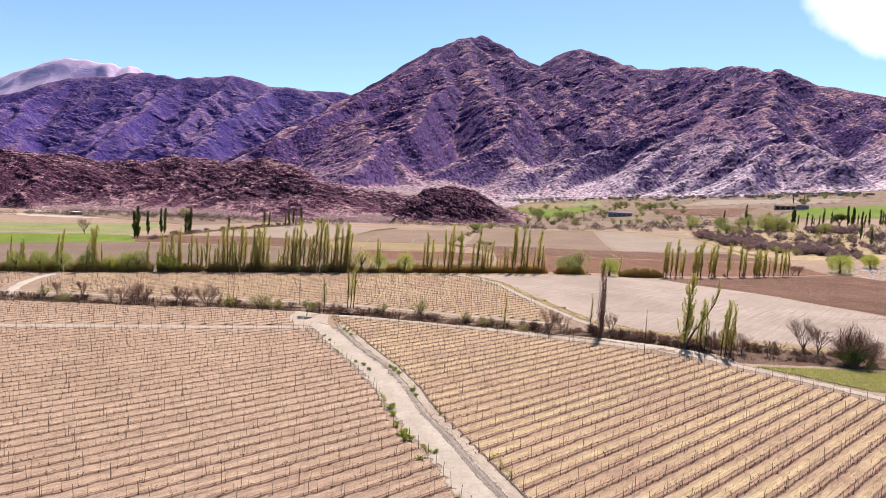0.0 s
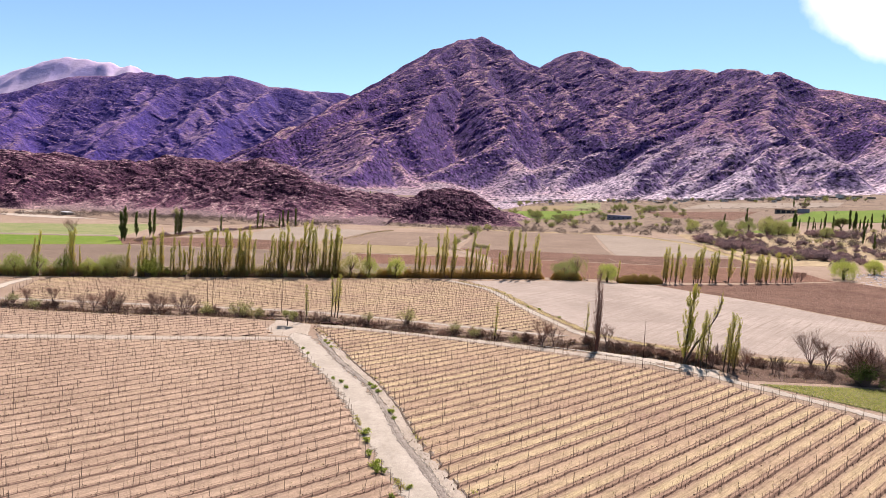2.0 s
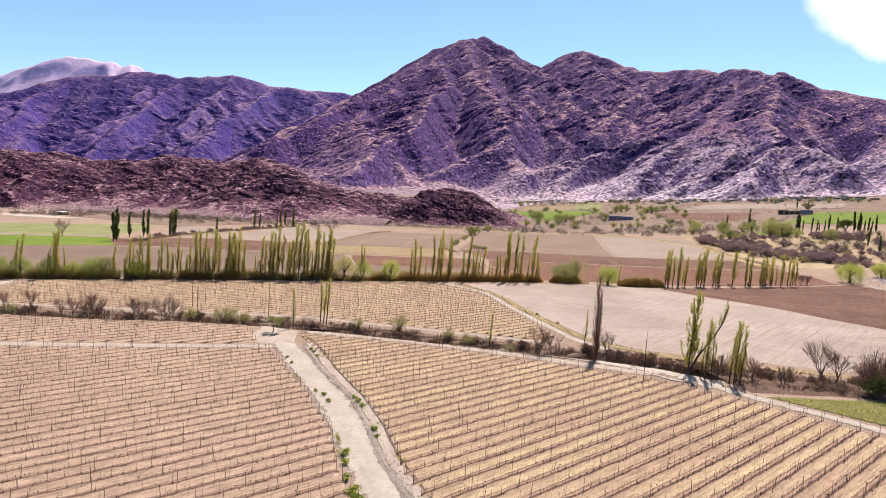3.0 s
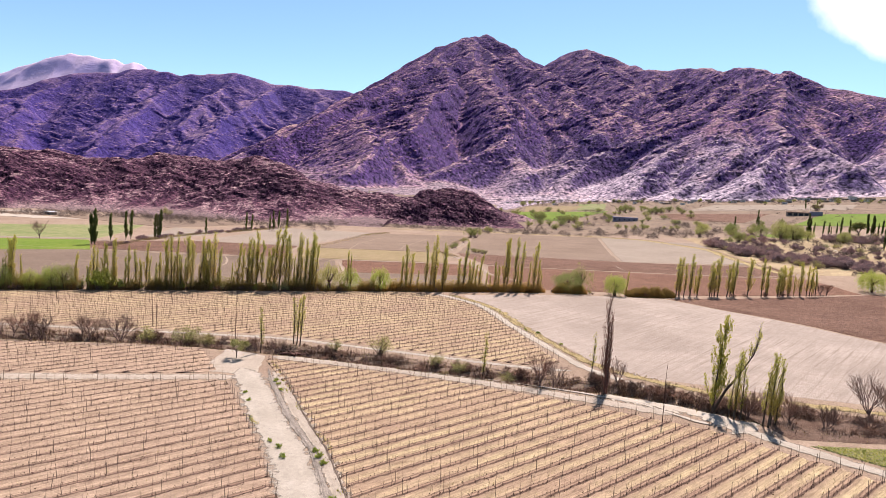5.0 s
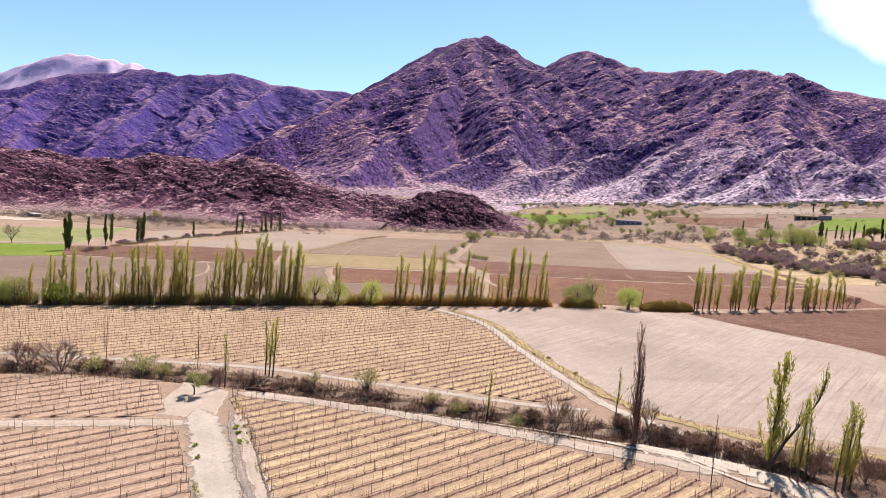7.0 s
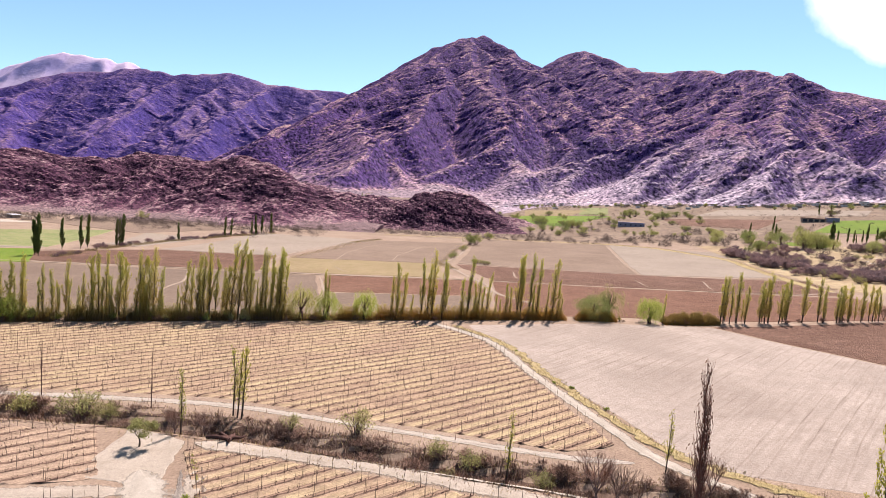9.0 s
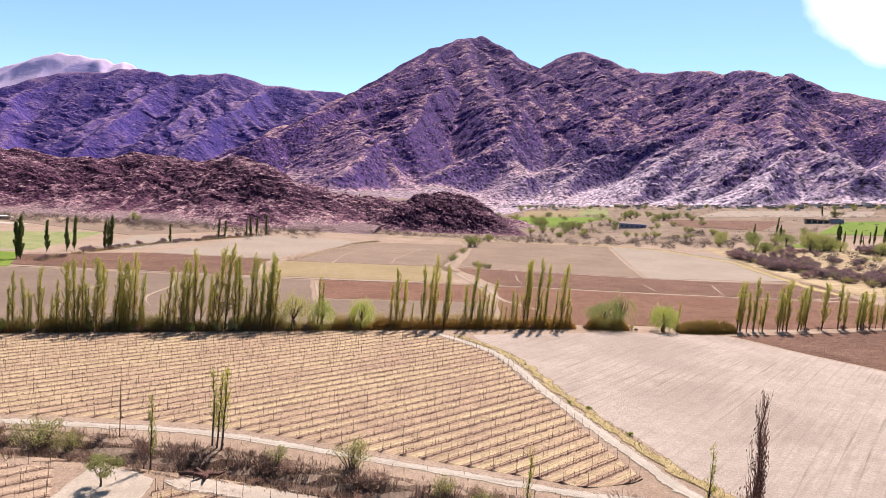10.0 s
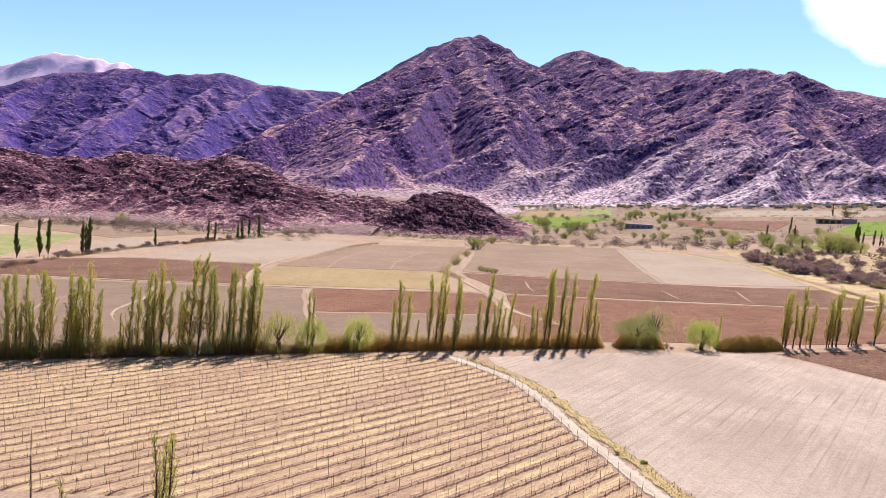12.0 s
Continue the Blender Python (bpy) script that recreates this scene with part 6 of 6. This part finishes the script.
for x, h in EAST_POPLARS:
    DARK_POPLARS.set(x, 534.3 - 0.61 * (x - 281.8), h, 13, 1.0, trng.uniform(0.8, 1.0))
place(broad_tree("dark_tree", 13, 156, DARK_POPLAR_LEAF, "large dense dark green tree by a poplar row", 44, 0.5, 0.4, 1, 0.5, 0.2, 3), 308.3, 513.2)
for line, n, low_h, top_h in (([(189.4, 491), (188.7, 446), (191.4, 412)], 44, 4, 8), ([(196, 417), (194, 376)], 24, 3.5, 7), ([(211.6, 396), (209.6, 362)], 28, 3.5, 7.5), ([(227, 525), (231.6, 486)], 14, 3, 6), ([(275.4, 489), (285.4, 475)], 18, 4, 8), ([(296, 467), (281, 418)], 22, 3, 7), ([(244.6, 421), (249.4, 400)], 16, 2, 4.5), ([(239.5, 456), (243.6, 437)], 10, 2.5, 5)):
    for k in range(n):
        f = trng.random() * (len(line) - 1)
        a, c = line[int(f)], line[int(f) + 1]
        SCRUB.set(a[0] + (c[0] - a[0]) * (f % 1) + trng.gauss(0, 5), a[1] + (c[1] - a[1]) * (f % 1) + trng.gauss(0, 7), trng.uniform(low_h, top_h) * 0.8, 2.4, 0, trng.uniform(0.75, 1.1))
for k in range(66):
    f = trng.random()
    x, y = along([(0, 181), (0.3, 187), (0.65, 193), (1, 196)], f), 482 - 146 * f
    wide = abs(trng.gauss(0, 1))
    SCRUB.set(x + wide * 25 + 1, y + wide * trng.uniform(-4, 12), trng.uniform(2.6, 5.6), 2.4, 0, trng.uniform(0.9, 1.3))
for k in range(60):
    scrub_clump(trng.uniform(225, 320), trng.uniform(395, 505), trng.uniform(2.5, 5.5), trng, 110)
for k in range(46):
    OLIVE_BUSH.set(trng.uniform(185, 320), trng.uniform(360, 520), trng.uniform(2.2, 4.6), 2.4, 0, trng.uniform(1.0, 1.3))
for _ in range(34):
    scrub_clump(trng.uniform(185, 330), trng.uniform(330, 500), trng.uniform(1.5, 4.0), trng, 110)
for x, y, h in ((212.4, 567.6, 10), (215.8, 505, 8), (244.7, 532.5, 10), (250.6, 513, 14), (255.5, 505, 13), (274, 475, 9), (229, 550, 10), (249, 502, 6), (222, 500, 6), (262, 498, 8)):
    GREY_WILLOWS.set(x, y, h, 7, 0, 1.15)
place(willow("willow_tree", 9, 157, WILLOW_LEAF, "broad drooping willow in fresh green leaf beside boulders", "", 1.9, 0.56), 167.4, 281.2)
place(willow("willow_tree", 7, 158, WILLOW_LEAF, "broad drooping willow in fresh green leaf beside boulders", "", 1.5, 0.52), 191.6, 298)
boulders = Build()
for _ in range(420):
    near = trng.random() < 0.6
    x, y = (trng.uniform(170, 202), trng.uniform(266, 300)) if near else (trng.uniform(245, 290), trng.uniform(400, 470))
    r = trng.uniform(0.25, 0.9)
    q, c = len(boulders.v), Vector((x, y, land(x, y)))
    boulders.v += [c + Vector((r * math.cos(a) * trng.uniform(0.7, 1.3), r * math.sin(a) * trng.uniform(0.7, 1.3), -0.1)) for a in (0, 1.05, 2.1, 3.15, 4.2, 5.2)] + [c + Vector((trng.gauss(0, 0.2) * r, trng.gauss(0, 0.2) * r, r * trng.uniform(0.5, 0.9)))]
    boulders.f += [(q + i, q + (i + 1) % 6, q + 6) for i in range(6)]
tagged(new("boulders", boulders.mesh("boulders", PALE_STONE)), "pale grey boulders on dry yellow grassland", "boulders", "", "stuff")
for _ in range(75):
    scrub_clump(trng.uniform(60, 225), 566 + trng.gauss(0, 14), trng.uniform(1.5, 4.5), trng, 90)
for _ in range(8):
    GREEN_BUSH.set(trng.uniform(195, 300), trng.uniform(470, 620), trng.uniform(3.5, 7.5), 3.0, 0, trng.uniform(0.7, 1.0))
for _ in range(54):
    GREEN_BUSH.set(trng.uniform(75, 280), trng.uniform(600, 920), trng.uniform(3, 8), 3.0, 0, trng.uniform(0.8, 1.2))
for x, y, h in ((118, 708, 9), (125, 715, 10), (131, 714, 9), (212, 840, 10), (220, 846, 12), (226, 843, 10), (238, 794, 8), (243, 791, 11), (253, 804, 9), (267, 816, 9), (279, 819, 8), (111, 1067, 9), (99, 802, 9), (102, 782, 11), (107, 800, 8), (81, 850, 10), (64, 926, 8), (37, 651, 6), (157, 631, 6), (163, 624, 5), (169, 617, 6), (231, 557, 9), (201, 544, 8), (260, 575, 7), (245, 503, 12), (258, 506, 11), (243, 544, 8), (214, 503, 8), (407, 746, 9), (224, 535, 7)):
    GREEN_BUSH.set(x, y, h, 3.0, 0, trng.uniform(0.8, 1.05))
for x, y in ((129, 586), (131, 589), (160, 745), (168, 750), (134, 676), (141, 667), (170, 741), (165, 595), (161, 540), (164, 541), (181, 582), (182, 561), (189, 569), (185, 538), (197, 558), (218, 624), (217, 636), (68, 595), (80, 614), (113, 656), (116, 610), (200, 530), (208, 540), (212, 560), (225, 570)):
    scrub_clump(x, y, trng.uniform(4, 6.5), trng, 130)
hedge = Build()
for _ in range(7000):
    t = trng.random()
    x, y = along([(0, -143), (0.25, -150), (0.5, -149), (0.75, -138), (1.0, -120)], t) + trng.gauss(0, 1.6), 294 + 200 * t
    if noise.noise(Vector((y * 0.08, 5, 0))) > -0.15:
        hedge.blade(Vector((x, y, land(x, y))), trng.uniform(0.4, 1.6), 0.05, (trng.gauss(0, 0.25), trng.gauss(0, 0.25)))
for line in ([(166, 330), (168, 394), (176, 458), (152, 525), (112, 556)], [(14, 500), (4, 440), (-3, 365), (4, 340)], [(-70, 350), (-60, 460), (-48, 495)]):
    for _ in range(2600):
        k = trng.randrange(len(line) - 1)
        t = trng.random()
        x, y = line[k][0] + (line[k + 1][0] - line[k][0]) * t + trng.gauss(0, 1.8), line[k][1] + (line[k + 1][1] - line[k][1]) * t + trng.gauss(0, 1.8)
        hedge.blade(Vector((x, y, land(x, y) + 0.1)), trng.uniform(0.25, 0.9), 0.05, (trng.gauss(0, 0.3), trng.gauss(0, 0.3)))
tagged(new("hedge_grass", hedge.mesh("hedge_grass", STRAW)), "tall yellow dry grass along field edges", "grass", "", "stuff")
for _ in range(300):
    scrub_clump(trng.uniform(-330, -90), 514 + trng.gauss(0, 22), trng.uniform(1.5, 5.0), trng)
for _ in range(190):
    scrub_clump(trng.uniform(-110, 85), 552 + abs(trng.gauss(0, 26)), trng.uniform(1.2, 4.2), trng)
for x, y, h in ((14, 492, 8.5), (18, 493, 8), (30, 545, 7), (-236.7, 541.7, 8), (165, 700, 6), (9, 444, 4.2), (3.5, 402, 4), (2, 397, 3.2)):
    GREEN_BUSH.set(x, y, h, 3.0, 0, 0.9)
for x, y in ((13.6, 378), (15, 376.5), (16.5, 374), (18.3, 372), (20, 371)):
    OLIVE_BUSH.set(x, y, 3, 2.4, 0, 0.9)
BARE.set(-184, 311, 9, 5)
place(broad_tree("bare_tree", 14, 155, TWIG, "large leafless tree beside far buildings", 5, 0, 0.1, 1, 0.5, 0.25, 4, DEAD_WOOD, "bare trees", 0.03, "tree", True), 372, 683)


# ---- village ----
def house(w, d, h, wall_mat, label, seed):
    """A low flat-roofed house with door and windows."""
    rng = random.Random(seed)
    root = thing("house", label, "house", "village houses")
    b = Build()
    b.box(-w / 2, -d / 2, -0.8, w / 2, d / 2, h)
    part("wall", b, wall_mat, root)
    b = Build()
    b.box(-w / 2 - 0.4, -d / 2 - 0.5, h, w / 2 + 0.4, d / 2 + 0.4, h + 0.28)
    part("roof", b, TIN, root, "pale tin roof")
    b = Build()
    b.box(-0.5 + w * 0.1, -d / 2 - 0.06, 0, 0.5 + w * 0.1, -d / 2 + 0.05, 2.1)
    part("door", b, DARK_OPENING, root)
    n = max(1, int(w / 4))
    for i in range(n):
        x = -w / 2 + w * (i + 0.5) / n
        if abs(x - w * 0.1) < 1.3:
            continue
        b = Build()
        b.box(x - 0.6, -d / 2 - 0.05, 1.0, x + 0.6, -d / 2 + 0.05, 2.1)
        part("window", b, DARK_OPENING, root)
    return root


HOUSES = Kinds([lambda k=k: house(8 + 3 * (k % 3), 7, 3 + 0.3 * (k % 2), (ADOBE, WHITEWASH, ADOBE, WHITEWASH)[k % 4], ("low adobe house with a tin roof", "low whitewashed house with a tin roof")[k % 2], 170 + k) for k in range(8)])
vrng = random.Random(77)
for x, y in ((110, 1180), (128, 1195), (150, 1170), (172, 1188), (192, 1175), (205, 1160), (232, 1190), (262, 1160), (296, 1140), (320, 1110), (338, 1085), (310, 960), (325, 935), (345, 960), (372, 950), (392, 925), (405, 945), (422, 905), (436, 915), (446, 880), (470, 880), (484, 862), (497, 868), (512, 850), (525, 842), (430, 860), (456, 900), (360, 985), (386, 1000), (278, 1010), (-300, 492)):
    ob = HOUSES.set(x, y, 0.75, 1.0)
    ob.rotation_euler = (0, 0, radians(vrng.uniform(-35, 10)))
for _ in range(78):
    t = vrng.random()
    ob = HOUSES.set(95 + 460 * t + vrng.gauss(0, 12), 1200 - 330 * t + vrng.gauss(0, 30), vrng.uniform(0.5, 0.85), 1.0)
    ob.rotation_euler = (0, 0, radians(vrng.uniform(-45, 20)))
for _ in range(380):
    t = vrng.random()
    scrub_clump(100 + 420 * t + vrng.gauss(0, 16), 1175 - 330 * t + vrng.gauss(0, 34), vrng.uniform(1.5, 6.0), vrng, 44)
for x0, y0, x1, y1, n, h in ((290, 826, 440, 738, 45, 2), (235, 806, 290, 822, 10, 4), (66, 834, 116, 742, 18, 3), (118, 738, 205, 872, 30, 3.5), (236, 708, 282, 640, 14, 2), (60, 930, 205, 880, 26, 4), (95, 700, 235, 716, 26, 3), (300, 606, 372, 682, 26, 2.5), (240, 540, 300, 575, 24, 4), (170, 600, 260, 640, 30, 3), (110, 1050, 240, 1030, 20, 4), (345, 720, 440, 730, 16, 3)):
    for _ in range(n):
        t = vrng.random()
        scrub_clump(x0 + (x1 - x0) * t + vrng.gauss(0, 3), y0 + (y1 - y0) * t + vrng.gauss(0, 3), h * vrng.uniform(0.6, 1.4), vrng, 40)
for _ in range(420):
    x, y = vrng.uniform(60, 520), vrng.uniform(590, 1150)
    if noise.noise(Vector((x, y, 0)) * 0.012) > -0.05 and y < 1240 - 0.75 * x + 260:
        scrub_clump(x, y, vrng.uniform(1.0, 3.6), vrng, 36)
for _ in range(260):
    x = vrng.uniform(-330, 90)
    scrub_clump(x, 575 + abs(vrng.gauss(0, 40)) if x > -110 else 530 + abs(vrng.gauss(0, 24)), vrng.uniform(0.8, 3.0), vrng, 36)
for _ in range(34):
    t = vrng.random()
    GREEN_BUSH.set(100 + 420 * t, 1150 - 330 * t + vrng.gauss(0, 20), vrng.uniform(4, 8), 3.0, 0, 0.8)
for _ in range(170):
    x = vrng.uniform(-345, -180)
    y = 478 + 0.42 * (x + 320) + vrng.gauss(0, 11)
    scrub_clump(x, y, vrng.uniform(1.5, 4.0), vrng, 44)
tagged(new("far_scrub", far_scrub.mesh("far_scrub", FAR_SCRUB)), "far purplish-brown scrub at the foot of the hills", "scrub", "", "stuff")
shed = thing("long_shed", "long low blue-grey shed in the valley", "shed")
b = Build()
b.box(-13, -3.5, -1, 13, 3.5, 4.2)
part("wall", b, BLUE_WALL, shed)
b = Build()
b.box(-13.4, -3.9, 4.2, 13.4, 3.9, 4.5)
part("roof", b, BLUE_WALL, shed)
for i in range(5):
    b = Build()
    b.box(-11.5 + 5 * i, -3.56, 1.2, -9.8 + 5 * i, -3.4, 2.6)
    part("window", b, DARK_OPENING, shed)
shed.matrix_basis = pose(186, 716, land(186, 716), 0, 0, -14)
barn = thing("farm_building", "farm building with dark open front and blue end wall", "building")
b = Build()
b.box(-15, -4, -1, 6, 4, 3.4)
part("front", b, ADOBE, barn)
b = Build()
b.box(6.1, -4.4, -1, 17, 4.4, 5.2)
part("blue_block", b, BLUE_WALL, barn, "pale blue end block")
b = Build()
b.box(-15.5, -5, 3.4, 6.05, 4.5, 3.7)
part("roof", b, RED_WOOD, barn)
# Dark panels on the front wall stand for the shade inside open bays.
for i in range(4):
    b = Build()
    b.box(-14 + 5 * i, -4.08, -0.2, -10.5 + 5 * i, -3.9, 2.7)
    part("bay_shade_panel", b, DARK_OPENING, barn)
barn.matrix_basis = pose(362, 690, land(362, 690), 0, 0, -22)
